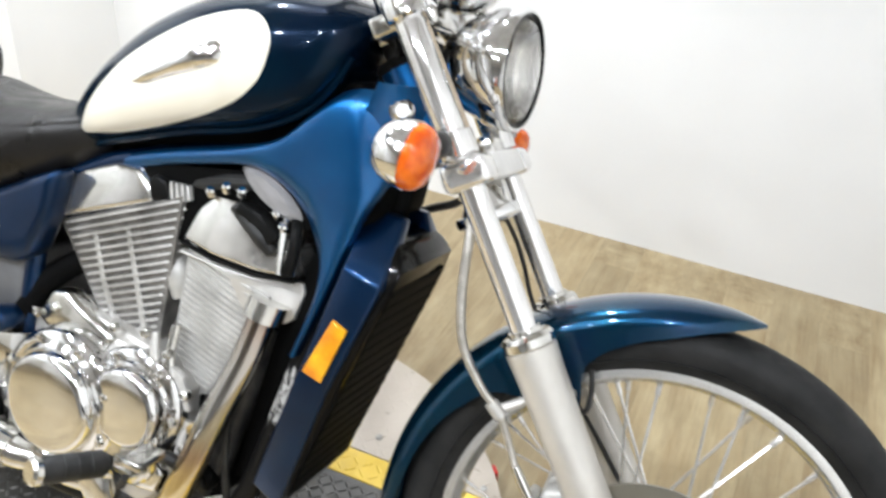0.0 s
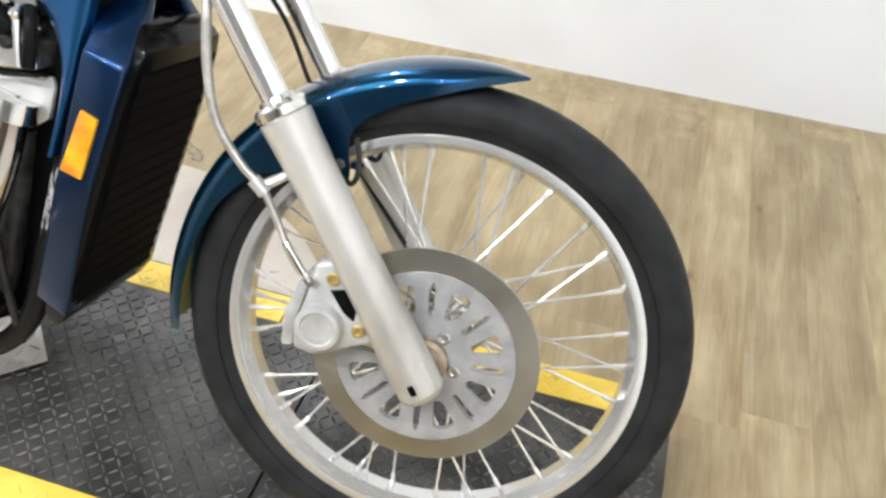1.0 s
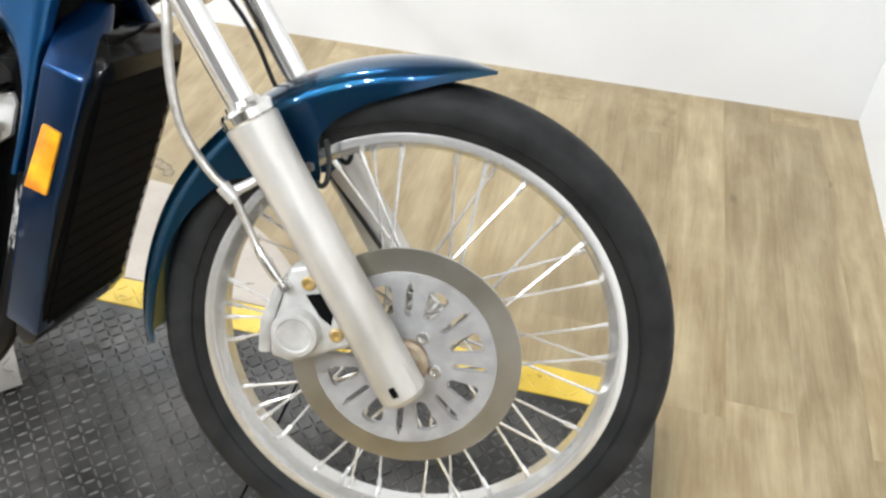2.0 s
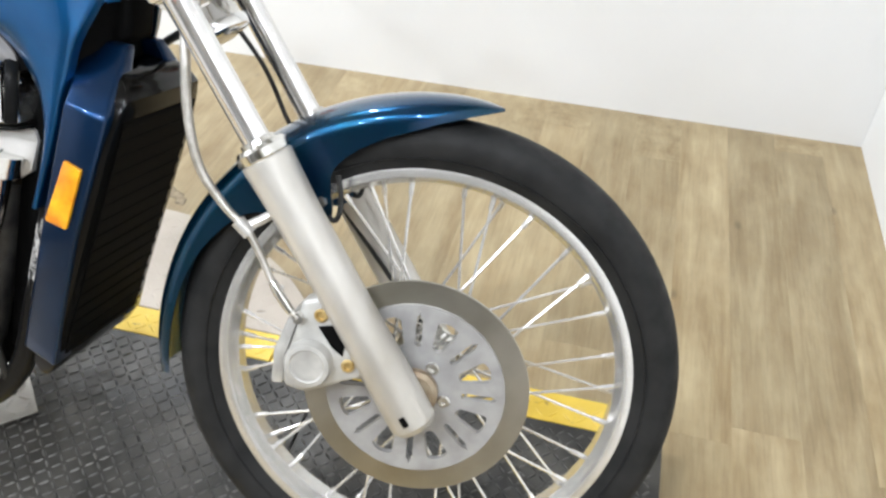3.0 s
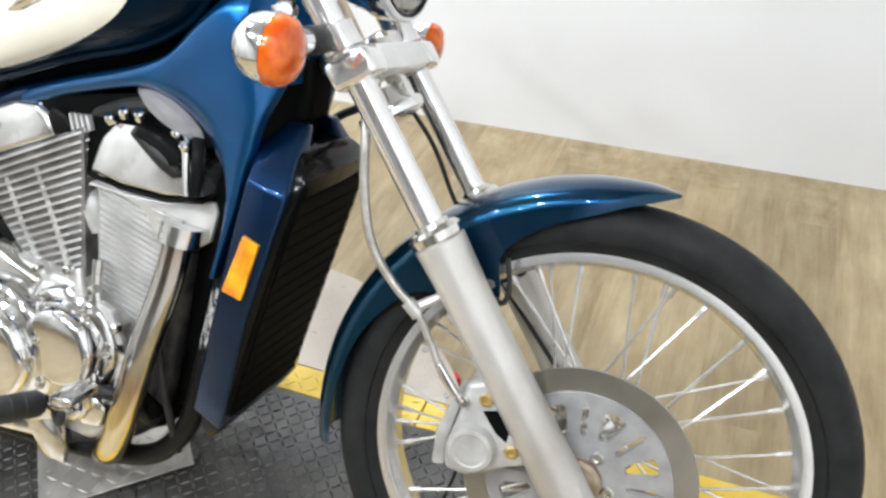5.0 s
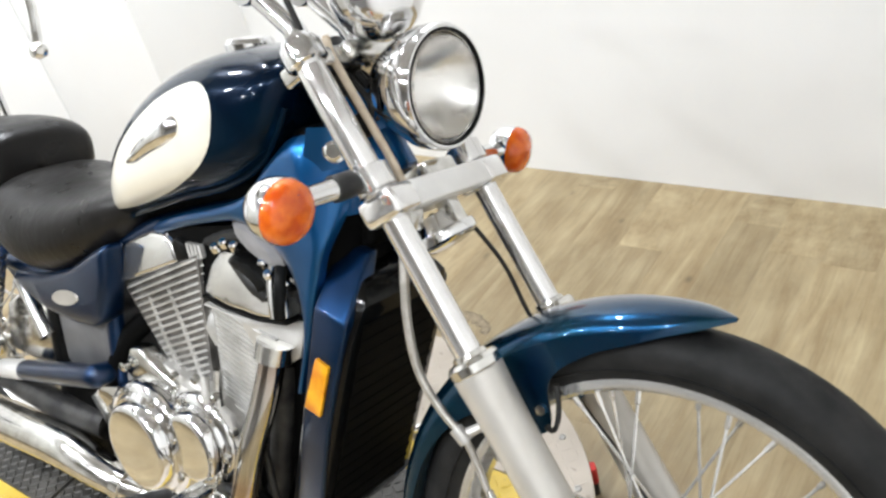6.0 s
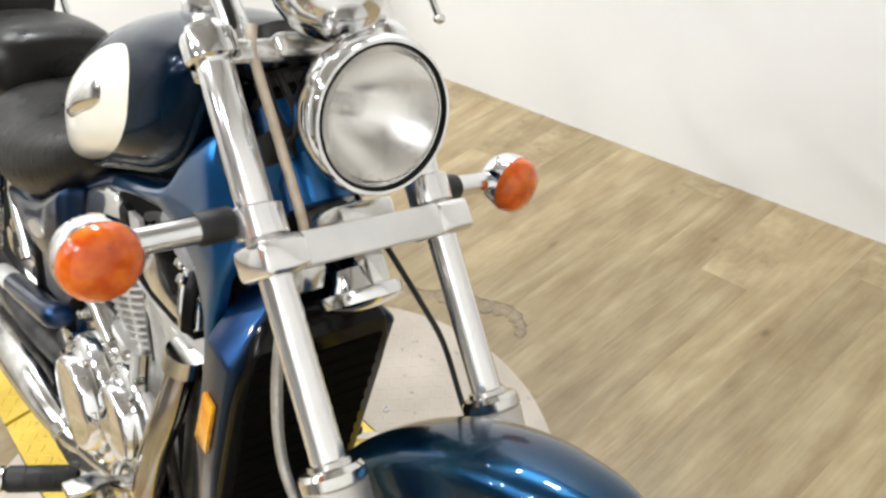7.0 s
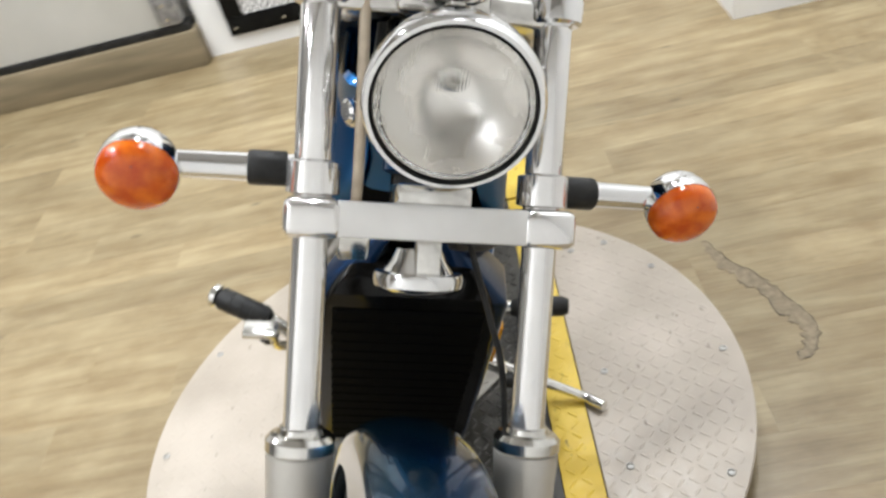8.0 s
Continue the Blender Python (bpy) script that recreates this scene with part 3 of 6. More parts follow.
def plate_segment(sgn):
    a0 = math.asin((HALF + 0.002) / PLATE_R)
    arc = [(PLATE_X + PLATE_R * math.cos(a), sgn * PLATE_R * math.sin(a)) for a in np.linspace(a0, math.pi - a0, 49)]
    bm = prism(arc, -0.012, 0.0, 0.0015, 1)
    return turned(bm, Matrix(((1, 0, 0, 0), (0, 0, 1, 0), (0, 1, 0, 0), (0, 0, 0, 1))))


def lozenges(inside, x0, x1, y0, y1, pitch, size, high, z=0.0):
    """Raised tread: small lozenges at turns to each other."""
    bm = bmesh.new()
    nx, ny = int((x1 - x0) / pitch), int((y1 - y0) / pitch)
    for i in range(nx):
        for j in range(ny):
            x, y = x0 + (i + 0.5) * pitch, y0 + (j + 0.5) * pitch
            if not inside(x, y):
                continue
            a = radians(45) if (i + j) % 2 else radians(-45)
            u, w = Vector((math.cos(a), math.sin(a), 0)), Vector((-math.sin(a), math.cos(a), 0))
            c = Vector((x, y, z))
            lo = [bm.verts.new(c + u * size * p + w * size * q) for p, q in ((-1, 0), (-0.45, 0.24), (0.45, 0.24), (1, 0), (0.45, -0.24), (-0.45, -0.24))]
            hi = [bm.verts.new(c + u * size * p + w * size * q + Vector((0, 0, high))) for p, q in ((-0.7, 0), (0.7, 0))]
            bm.faces.new((lo[0], lo[5], hi[0]))
            bm.faces.new((lo[0], hi[0], lo[1]))
            bm.faces.new((lo[1], hi[0], hi[1], lo[2]))
            bm.faces.new((lo[5], lo[4], hi[1], hi[0]))
            bm.faces.new((lo[2], hi[1], lo[3]))
            bm.faces.new((lo[3], hi[1], lo[4]))
    return bm


for sgn in (1, -1):
    seg = part("plate", plate_segment(sgn), PLATE_CREAM, turntable, "cream painted tread plate, scuffed", 20)
    tagged(part("tread", lozenges(lambda x, y: math.hypot(x - PLATE_X, y) < PLATE_R - 0.015 and y * sgn > HALF + 0.012, PLATE_X - PLATE_R, PLATE_X + PLATE_R, -PLATE_R, PLATE_R, 0.0215, 0.0098, 0.0008), PLATE_CREAM, seg, "", 10), kind="stuff")
    for k, a in enumerate((33, 47, 61, 90, 119, 133, 147)):
        at = (PLATE_X + (PLATE_R - 0.03) * math.cos(radians(a)), sgn * (PLATE_R - 0.03) * math.sin(radians(a)), 0)
        part("bolt", lathe([(0.0072, 0.0), (0.0072, 0.002), (0.005, 0.003), (0.004, 0.001), (0, 0.001)], at, (0, 0, 1), 12), GREY_METAL, seg)
    for bx in (-1.15, -0.78, -0.56):
        part("bolt", lathe([(0.0072, 0.0), (0.0072, 0.002), (0.005, 0.003), (0.004, 0.001), (0, 0.001)], (bx, sgn * (HALF + 0.05), 0), (0, 0, 1), 12), GREY_METAL, seg)

part("runway", box(-0.236, RUN1, -HALF + EDGE + 0.001, HALF - EDGE - 0.001, -0.02, 0.0, 0.001, 1), PLATE_BLACK, turntable, "black tread-plate runway end")
part("runway", box(RUN0, -1.400, -HALF + EDGE + 0.001, HALF - EDGE - 0.001, -0.02, 0.0, 0.001, 1), PLATE_BLACK, turntable, "black tread-plate runway end")
runway = part("runway", box(-1.391, -0.240, -HALF + EDGE + 0.001, HALF - EDGE - 0.001, -0.02, 0.0, 0.001, 1), PLATE_BLACK, turntable, "black tread-plate runway, scuffed and dusty")
tagged(part("tread", lozenges(lambda x, y: abs(x + 1.3955) > 0.012 and abs(x + 0.238) > 0.009, RUN0 + 0.004, RUN1 - 0.004, -HALF + EDGE + 0.004, HALF - EDGE - 0.004, 0.0168, 0.0092, 0.0022), PLATE_TREAD, runway, "", 10), kind="stuff")
for sgn in (1, -1):
    lo, hi = sorted((sgn * HALF, sgn * (HALF - EDGE)))
    for a, b in ((RUN0, -1.403), (-1.391, -0.35), (-0.346, RUN1)):
        stripe = part("edge_strip", box(a, b, lo, hi, -0.02, 0.0, 0.001, 1), YELLOW, turntable, "yellow painted edge strip")
        tagged(part("tread", lozenges(lambda x, y: True, a, b, lo + 0.004, hi - 0.004, 0.0245, 0.0115, 0.0014), YELLOW, stripe, "", 10), kind="stuff")
part("skirt", box(RUN0 + 0.02, RUN1 - 0.02, -HALF + 0.02, HALF - 0.02, FLOOR_Z, -0.021), DARK_METAL, turntable, "black steel under the runway")

# A loose square of bare tread plate under the engine
pad = part("tread_plate", turned(box(0, 0.195, 0, 0.26, 0.0005, 0.005, 0.001, 1), Matrix.Identity(4)), PLATE_BARE, None, "", 30, Matrix.Translation((-0.678, 0.055, 0.0027)) @ Matrix.Rotation(radians(217.5), 4, "Z") @ Matrix.Diagonal((1, -1, 1, 1)))
pad.matrix_basis = Matrix.Translation((-0.678, 0.055, 0.0027)) @ Matrix.Rotation(radians(127.5), 4, "Z") @ Matrix.Translation((0, 0, 0))
tagged(pad, "loose bare metal tread plate lying on the runway", "metal plate")
tagged(part("tread", lozenges(lambda x, y: True, 0.004, 0.191, 0.004, 0.256, 0.0245, 0.0125, 0.0018, 0.005), PLATE_BARE, pad, "", 10), kind="stuff")


# The motorcycle
bike = new("motorcycle")
tagged(bike, "blue and cream cruiser motorcycle leaning on its side stand", "motorcycle")


def on_front(name, bm, mat, parent=None, label="", smooth=32.0):
    """A part in the frame of the steered front; under bike, or under another part."""
    return part(name, bm, mat, parent or bike, label, smooth, None if parent else FRONT)


def on_body(name, bm, mat, parent=None, label="", smooth=32.0):
    return part(name, bm, mat, parent or bike, label, smooth, None if parent else BODY)


# Front wheel
TYRE = [(0.268, -0.024), (0.276, -0.032), (0.292, -0.040), (0.308, -0.0435), (0.322, -0.040), (0.331, -0.030), (0.3365, -0.016), (0.338, 0.0)]


def tyre_profile(outer, half, inner):
    k = (outer - inner) / 0.070
    side = [(outer - (0.338 - r) * k, h * half / 0.0435) for r, h in TYRE]
    side[3:3] = []
    return side + [(r, -h) for r, h in side[-2::-1]]


def wheel(place, outer, half, rim_r, name, hub_half):
    """tyre, rim, hub and spokes round the y axis; place puts it on the bike."""
    hub = place("%s_wheel" % name, lathe([(0.012, -hub_half - 0.01), (0.030, -hub_half - 0.008), (0.030, -hub_half), (0.046, -hub_half + 0.002), (0.046, -hub_half + 0.009), (0.026, -hub_half + 0.016),
                                          (0.026, hub_half - 0.016), (0.046, hub_half - 0.009), (0.046, hub_half - 0.002), (0.030, hub_half), (0.030, hub_half + 0.008), (0.012, hub_half + 0.01)], (0, 0, 0), (0, 1, 0), 36), CHROME_WORN, None, "spoked wheel with chrome rim and black tyre")
    place("tyre", lathe(tyre_profile(outer, half, rim_r - 0.008), (0, 0, 0), (0, 1, 0), 96, True), RUBBER, hub, "black rubber road tyre", 50)
    # mould lines on the sidewalls
    for sgn in (1, -1):
        for rr, hh in ((outer - 0.046, half * 0.93),):
            place("sidewall_line", lathe([(rr - 0.0014, sgn * (hh - 0.002)), (rr, sgn * (hh + 0.0013)), (rr + 0.0014, sgn * (hh - 0.002))], (0, 0, 0), (0, 1, 0), 96, True), RUBBER, hub)
    a = rim_r
    place("rim", lathe([(a, -0.0295), (a, -0.0265), (a - 0.008, -0.025), (a - 0.010, -0.016), (a - 0.017, -0.010), (a - 0.017, 0.010), (a - 0.010, 0.016), (a - 0.008, 0.025), (a, 0.0265), (a, 0.0295),
                        (a - 0.004, 0.0308), (a - 0.013, 0.0300), (a - 0.0155, 0.0270), (a - 0.0175, 0.0215), (a - 0.0235, 0.012), (a - 0.0235, -0.012), (a - 0.0175, -0.0215), (a - 0.0155, -0.0270), (a - 0.013, -0.0300), (a - 0.004, -0.0308)], (0, 0, 0), (0, 1, 0), 96, True), RIM, hub, "polished alloy rim")
    for k in range(40):
        side = 1 if k % 2 else -1
        lean = 1 if (k // 2) % 2 else -1
        at = 2 * math.pi * (k + 0.5) / 40 + (0.048 * lean)
        root = at + lean * radians(62)
        p = Vector((0.041 * math.cos(root), side * (hub_half - 0.004), 0.041 * math.sin(root)))
        q = Vector(((a - 0.020) * math.cos(at), side * 0.006, (a - 0.020) * math.sin(at)))
        d = (q - p).normalized()
        spoke = place("spoke", tube([p, q - d * 0.022], 0.0021, sides=6), SPOKE, hub)
        place("nipple", tube([q - d * 0.022, q - d * 0.020, q], [0.0028, 0.0038, 0.0038], sides=6), SPOKE, spoke)
    return hub


hub = wheel(on_front, 0.338, 0.0435, 0.2795, "front", 0.038)
# brake disc on its slotted carrier
DISC_Y = -0.0724
DISC_STEEL = vary(bump(material("brushed_disc_steel", (0.40, 0.385, 0.34), 0.30, 1.0, Anisotropic=0.8), 400, 0.15, 0.0004), 9, (0.33, 0.315, 0.27), (0.46, 0.445, 0.40))
grain = DISC_STEEL.node_tree.nodes.new("ShaderNodeTangent")
grain.direction_type, grain.axis = "RADIAL", "Y"
link(DISC_STEEL, grain, "Tangent", DISC_STEEL.node_tree.nodes["Principled BSDF"], "Tangent")
on_front("brake_disc", lathe([(0.1155, DISC_Y - 0.0025), (0.1455, DISC_Y - 0.0025), (0.1460, DISC_Y - 0.002), (0.1460, DISC_Y + 0.002), (0.1455, DISC_Y + 0.0025), (0.1155, DISC_Y + 0.0025)], (0, 0, 0), (0, 1, 0), 96, True),
         DISC_STEEL, hub, "worn steel brake disc")


def slotted_carrier():
    """Eight narrow slots and eight wide ones between them, with rounded ends."""
    def narrow(r):
        over = max(0.0645 - r, r - 0.0975, 0.0)
        return math.sqrt(max(0.0042 ** 2 - over ** 2, 0.0))

    def wide(r):
        half = 0.0065 + 0.22 * (r - 0.062)
        over = max(0.0660 - r, r - 0.0955, 0.0) / 0.006
        return half * math.sqrt(max(1 - over ** 2, 0.0))
    radii = [0.030, 0.045, 0.057, 0.060, 0.0610, 0.0625, 0.0645, 0.0660, 0.075, 0.085, 0.0935, 0.0955, 0.0975, 0.0990, 0.1003, 0.1012, 0.1015, 0.108, 0.1162]
    cols = []
    for k in range(8):
        for mid, half in ((45.0 * k, narrow), (45.0 * k + 22.5, wide)):
            cols += [(radians(mid), half, -1), (radians(mid), half, 1), (radians(mid + 11.25), None, 0)]
    bm = bmesh.new()
    ya, yb = DISC_Y - 0.006, DISC_Y + 0.003
    at = [[mid + (sgn * math.asin(half(r) / r) if half else 0.0) for mid, half, sgn in cols] for r in radii]
    a = [[bm.verts.new((r * math.cos(t), ya, r * math.sin(t))) for t in row] for r, row in zip(radii, at)]
    b = [[bm.verts.new((v.co.x, yb, v.co.z)) for v in row] for row in a]
    n = len(cols)

    def opening(i, c):
        half = cols[c][1]
        return cols[c][2] == -1 and half(radii[i]) + half(radii[i + 1]) > 1e-6
    for i in range(len(radii) - 1):
        for c in range(n):
            d = (c + 1) % n
            if opening(i, c):
                for e in (c, d):
                    bm.faces.new((a[i][e], a[i + 1][e], b[i + 1][e], b[i][e]))
                continue
            bm.faces.new((a[i][c], a[i][d], a[i + 1][d], a[i + 1][c]))
            bm.faces.new((b[i][c], b[i + 1][c], b[i + 1][d], b[i][d]))
    for ring in (0, len(radii) - 1):
        for c in range(n):
            d = (c + 1) % n
            bm.faces.new((a[ring][c], a[ring][d], b[ring][d], b[ring][c]))
    bmesh.ops.remove_doubles(bm, verts=bm.verts[:], dist=1e-6)
    return bm


carrier = on_front("disc_carrier", slotted_carrier(), CARRIER, hub, "grey slotted disc carrier")
on_front("hub_cap", lathe([(0.031, DISC_Y + 0.0), (0.031, -0.088), (0.026, -0.092), (0.012, -0.093), (0.012, -0.1)], (0, 0, 0), (0, 1, 0), 28), vary(material("rusty_spacer", (0.25, 0.19, 0.12), 0.5, 0.5), 60, (0.18, 0.12, 0.07), (0.34, 0.28, 0.2)), hub, "stained axle spacer")
for k in range(5):
    a = radians(-14 + k * 72)
    on_front("disc_bolt", lathe([(0.0085, DISC_Y - 0.006), (0.0085, DISC_Y - 0.0085), (0.007, DISC_Y - 0.010), (0.004, DISC_Y - 0.010), (0.0035, DISC_Y - 0.007), (0, DISC_Y - 0.007)][::1], (0.040 * math.cos(a), 0, 0.040 * math.sin(a)), (0, 1, 0), 14), CHROME_WORN, carrier, "socket-headed disc bolt")

# Fork
FORK_Y = 0.110
for sgn in (-1, 1):
    slider = on_front("fork_slider", lathe([(0.010, -0.004), (0.024, -0.004), (0.0295, 0.004), (0.0300, 0.06), (0.0285, 0.12), (0.0280, 0.22), (0.0288, 0.30), (0.0302, 0.340), (0.0316, 0.366), (0.0318, 0.373), (0.0225, 0.375)], fork(0, sgn * FORK_Y), FORK_AXIS, 36), SATIN, None, "satin cast-alloy fork slider")
    on_front("axle_lug", turned(box(-0.026, 0.026, sgn * FORK_Y - 0.022, sgn * FORK_Y + 0.022, 0.0, 0.05, 0.008, 3), FORK_TURN), SATIN, slider)
    # Not cut in: a black block gives the slot its shade
    on_front("slot", turned(box(-0.004, 0.004, sgn * (FORK_Y + 0.0285), sgn * (FORK_Y + 0.0305), 0.012, 0.026, 0.0015, 2), FORK_TURN), CORE_SHADE_BLACK, slider, "black inlay in place of a shaded slot")
    on_front("dust_seal", lathe([(0.0165, 0.372), (0.0305, 0.3735), (0.0325, 0.376), (0.0325, 0.386), (0.0285, 0.391), (0.0215, 0.392), (0.0205, 0.397), (0.0165, 0.398)], fork(0, sgn * FORK_Y), FORK_AXIS, 30), CHROME_WORN, slider, "chrome seal collar")
    on_front("fork_tube", lathe([(0.0168, 0.37), (0.0168, 0.60)], fork(0, sgn * FORK_Y), FORK_AXIS, 32), POLISHED, None, "chrome fork tube")
    on_front("fork_cover", lathe([(0.0165, 0.606), (0.0182, 0.610), (0.0182, 0.782), (0.0165, 0.79)], fork(0, sgn * FORK_Y), FORK_AXIS, 32), POLISHED, None, "polished upper fork cover")
    # top clamp end and its cap
    cap = on_front("fork_cap", lathe([(0.0235, 0.785), (0.0270, 0.788), (0.0275, 0.808), (0.0245, 0.815), (0.021, 0.817), (0.019, 0.822), (0.012, 0.825), (0, 0.825)], fork(0, sgn * FORK_Y), FORK_AXIS, 28), CHROME, None, "chrome fork cap")
    on_front("cap_bolt", lathe([(0.010, 0.825), (0.010, 0.831), (0, 0.832)], fork(0, sgn * FORK_Y), FORK_AXIS, 6), CHROME_WORN, cap)

low = on_front("lower_clamp", turned(joined(box(0.002, 0.031, -FORK_Y + 0.020, FORK_Y - 0.020, 0.576, 0.609, 0.003, 2), box(-0.052, 0.004, -0.05, 0.05, 0.580, 0.604, 0.006, 2)), FORK_TURN), SATIN_BAR, None, "satin alloy lower fork clamp bar")
for sgn in (-1, 1):
    on_front("pinch_block", turned(box(-0.0255, 0.0335, sgn * FORK_Y - 0.0265, sgn * FORK_Y + 0.0265, 0.574, 0.6105, 0.009, 3), FORK_TURN), POLISHED, low, "polished clamp end")
    # collar of the signal's mount above the clamp
    on_front("signal_collar", lathe([(0.0180, 0.612), (0.0250, 0.614), (0.0250, 0.642), (0.0180, 0.645)], fork(0, sgn * FORK_Y), FORK_AXIS, 28), POLISHED, low)
on_front("upper_clamp", turned(joined(box(-0.05, 0.012, -FORK_Y, FORK_Y, 0.780, 0.806, 0.006, 3), box(-0.07, 0.02, -0.045, 0.045, 0.782, 0.81, 0.008, 3)), FORK_TURN), CHROME_WORN, None, "chrome upper fork clamp")

# Turn signals
for sgn in (-1, 1):
    drop = 0.012 if sgn > 0 else 0.005
    c = Vector((-0.340, sgn * 0.262, 0.502 - drop))
    axis = Vector((math.cos(radians(8)), sgn * 0.06, -math.sin(radians(8)))).normalized()
    bowl = on_front("turn_signal", lathe([(0.004, -0.028), (0.016, -0.0265), (0.026, -0.021), (0.0325, -0.011), (0.0355, 0.0), (0.0365, 0.010), (0.0365, 0.013), (0.034, 0.013)], c, axis, 36), CHROME, None, "round chrome turn signal on a short stalk")
    on_front("lens", lathe([(0.0355, 0.0132), (0.0352, 0.018), (0.0332, 0.025), (0.0264, 0.0315), (0.0147, 0.035), (0, 0.036)], c, axis, 36), AMBER, bowl, "amber ribbed lens")
    on_front("screw", lathe([(0.003, 0.033), (0.003, 0.0355), (0, 0.036)], c + Vector((0, 0, 0.020)), axis, 8), DARK_METAL, bowl)
    s0, s1 = Vector((-0.337, sgn * 0.118, 0.508 - drop)), Vector((-0.343, sgn * 0.232, 0.503 - drop))
    lerp = lambda f: s0.lerp(s1, f)
    on_front("stalk", tube([lerp(0), lerp(0.08), lerp(0.9), lerp(1)], [0.0155, 0.0135, 0.0125, 0.0125], sides=20), CHROME, bowl, "chrome stalk")
    on_front("sleeve", tube([lerp(0.13), lerp(0.15), lerp(0.42), lerp(0.44)], [0.0148, 0.0162, 0.0162, 0.0148], sides=20), BLACK, bowl, "black rubber sleeve")

# Headlamp
HEAD = Vector((-0.294, 0.0, 0.603))
HA = Vector((math.cos(radians(8)), -math.sin(radians(8)), math.sin(radians(2)))).normalized()
lamp_body = on_front("headlamp", lathe([(0.012, -0.098), (0.030, -0.093), (0.047, -0.080), (0.060, -0.060), (0.0675, -0.040), (0.0700, -0.030), (0.0735, -0.028), (0.0765, -0.020), (0.0785, -0.004), (0.0785, 0.006), (0.0755, 0.0125), (0.0705, 0.0125), (0.0690, 0.004)], HEAD, HA, 64, ends=False), CHROME, None, "round chrome headlamp with clear glass")
BOWL = 0.0205
on_front("reflector", lathe([(r, 0.003 - (0.0690 ** 2 - r * r) / (4 * BOWL)) for r in (0.0690, 0.066, 0.062, 0.057, 0.051, 0.045, 0.038, 0.031, 0.024, 0.017, 0.012)], HEAD, HA, 56, ends=False), MIRROR, lamp_body, "mirror-like reflector bowl")
on_front("bulb", lathe([(0.011, -0.0575), (0.011, -0.055), (0.0032, -0.053), (0.0026, -0.047), (0.0026, -0.041), (0.0015, -0.039), (0.0, -0.0388)], HEAD, HA, 20), CHROME_WORN, lamp_body, "bulb with a silvered cap")
glass = on_front("glass", lathe([(0.0686, 0.004), (0.0686, 0.008), (0.0615, 0.013), (0.042, 0.0180), (0.019, 0.0205), (0.0, 0.0210), (0.0, 0.0180), (0.019, 0.0175), (0.042, 0.0150), (0.0615, 0.0100), (0.0665, 0.0045)], HEAD, HA, 48, True), GLASS, lamp_body, "clear domed glass")
glass.visible_shadow = False
on_front("rim_gasket", lathe([(0.0683, 0.0085), (0.0692, 0.0130), (0.0716, 0.0138), (0.0722, 0.0115)], HEAD, HA, 48, ends=False), PLASTIC, lamp_body, "black gasket ring")
on_front("bracket", turned(box(-0.03, 0.026, -0.035, 0.035, 0.606, 0.628, 0.005), FORK_TURN), CHROME_WORN, lamp_body, "chrome bracket")
for sgn in (-1, 1):
    on_front("ear", turned(box(-0.024, 0.006, sgn * 0.069 - 0.004, sgn * 0.069 + 0.004, 0.684, 0.716, 0.003), FORK_TURN), PLASTIC, lamp_body, "black lamp mount")
# wiring between the lamp and the steering head
for k, (y0, y1, bulge, r) in enumerate(((-0.052, -0.030, 0.006, 0.0050), (-0.034, -0.046, 0.012, 0.0042), (-0.010, -0.020, 0.010, 0.0058), (0.022, 0.034, 0.008, 0.0050), (0.046, 0.030, 0.004, 0.0042))):
    on_front("wiring", tube([fork(0.775, y0, -0.012), fork(0.73, y0 * 1.05, -0.012 + bulge), fork(0.71, (y0 + y1) / 2, -0.020 + bulge), fork(0.695, y1, -0.032), fork(0.690, y1 * 0.8, -0.060)], r, 20, 8), BLACK, lamp_body, "black wiring sleeve")

# Horn under the clamp
HORN = Vector((-0.294, -0.004, 0.416))
HX = Vector((0.52, 0.0, -0.85)).normalized()
horn = on_front("horn", lathe([(0.008, -0.030), (0.022, -0.028), (0.027, -0.016), (0.034, -0.006), (0.0425, -0.005), (0.0440, 0.0), (0.0430, 0.008), (0.037, 0.012), (0.020, 0.0165), (0, 0.018)], HORN, HX, 32), CHROME, None, "round chrome horn")
on_front("bracket", turned(box(-0.006, 0.016, -0.013, 0.011, 0.540, 0.578, 0.003), FORK_TURN), CHROME_WORN, horn)

# Instrument over the headlamp, risers and handlebar
DIAL = Vector((-0.385, 0.0, 0.722))
DA = Vector((-0.50, 0, 0.866))
dial = on_front("speedometer", lathe([(0.0, -0.064), (0.018, -0.0625), (0.035, -0.054), (0.049, -0.039), (0.058, -0.018), (0.0615, 0.004), (0.0615, 0.022), (0.057, 0.026), (0.052, 0.026)], DIAL, DA, 40), CHROME, None, "chrome speedometer pod")
on_front("pod_bolt", lathe([(0.009, 0.0), (0.009, 0.004), (0.005, 0.006), (0.004, 0.003), (0, 0.003)], DIAL - DA.normalized() * 0.0615, -DA, 12), CHROME_WORN, dial)
on_front("glass", lathe([(0.052, 0.022), (0.03, 0.025), (0, 0.026)], DIAL, DA, 32), PLASTIC, dial, "dark dial face")
for sgn in (-1, 1):
    riser = on_front("handlebar_riser", tube([fork(0.80, sgn * 0.055, -0.03), fork(0.86, sgn * 0.055, -0.035), fork(0.93, sgn * 0.055, -0.06)], [0.017, 0.0145, 0.0165], sides=18), CHROME, None, "chrome handlebar riser")
    on_front("clamp", lathe([(0.021, -0.017), (0.0225, -0.014), (0.0225, 0.014), (0.021, 0.017)], fork(0.94, sgn * 0.055, -0.065), (0, 1, 0), 20), CHROME, riser)
bar_pts = []
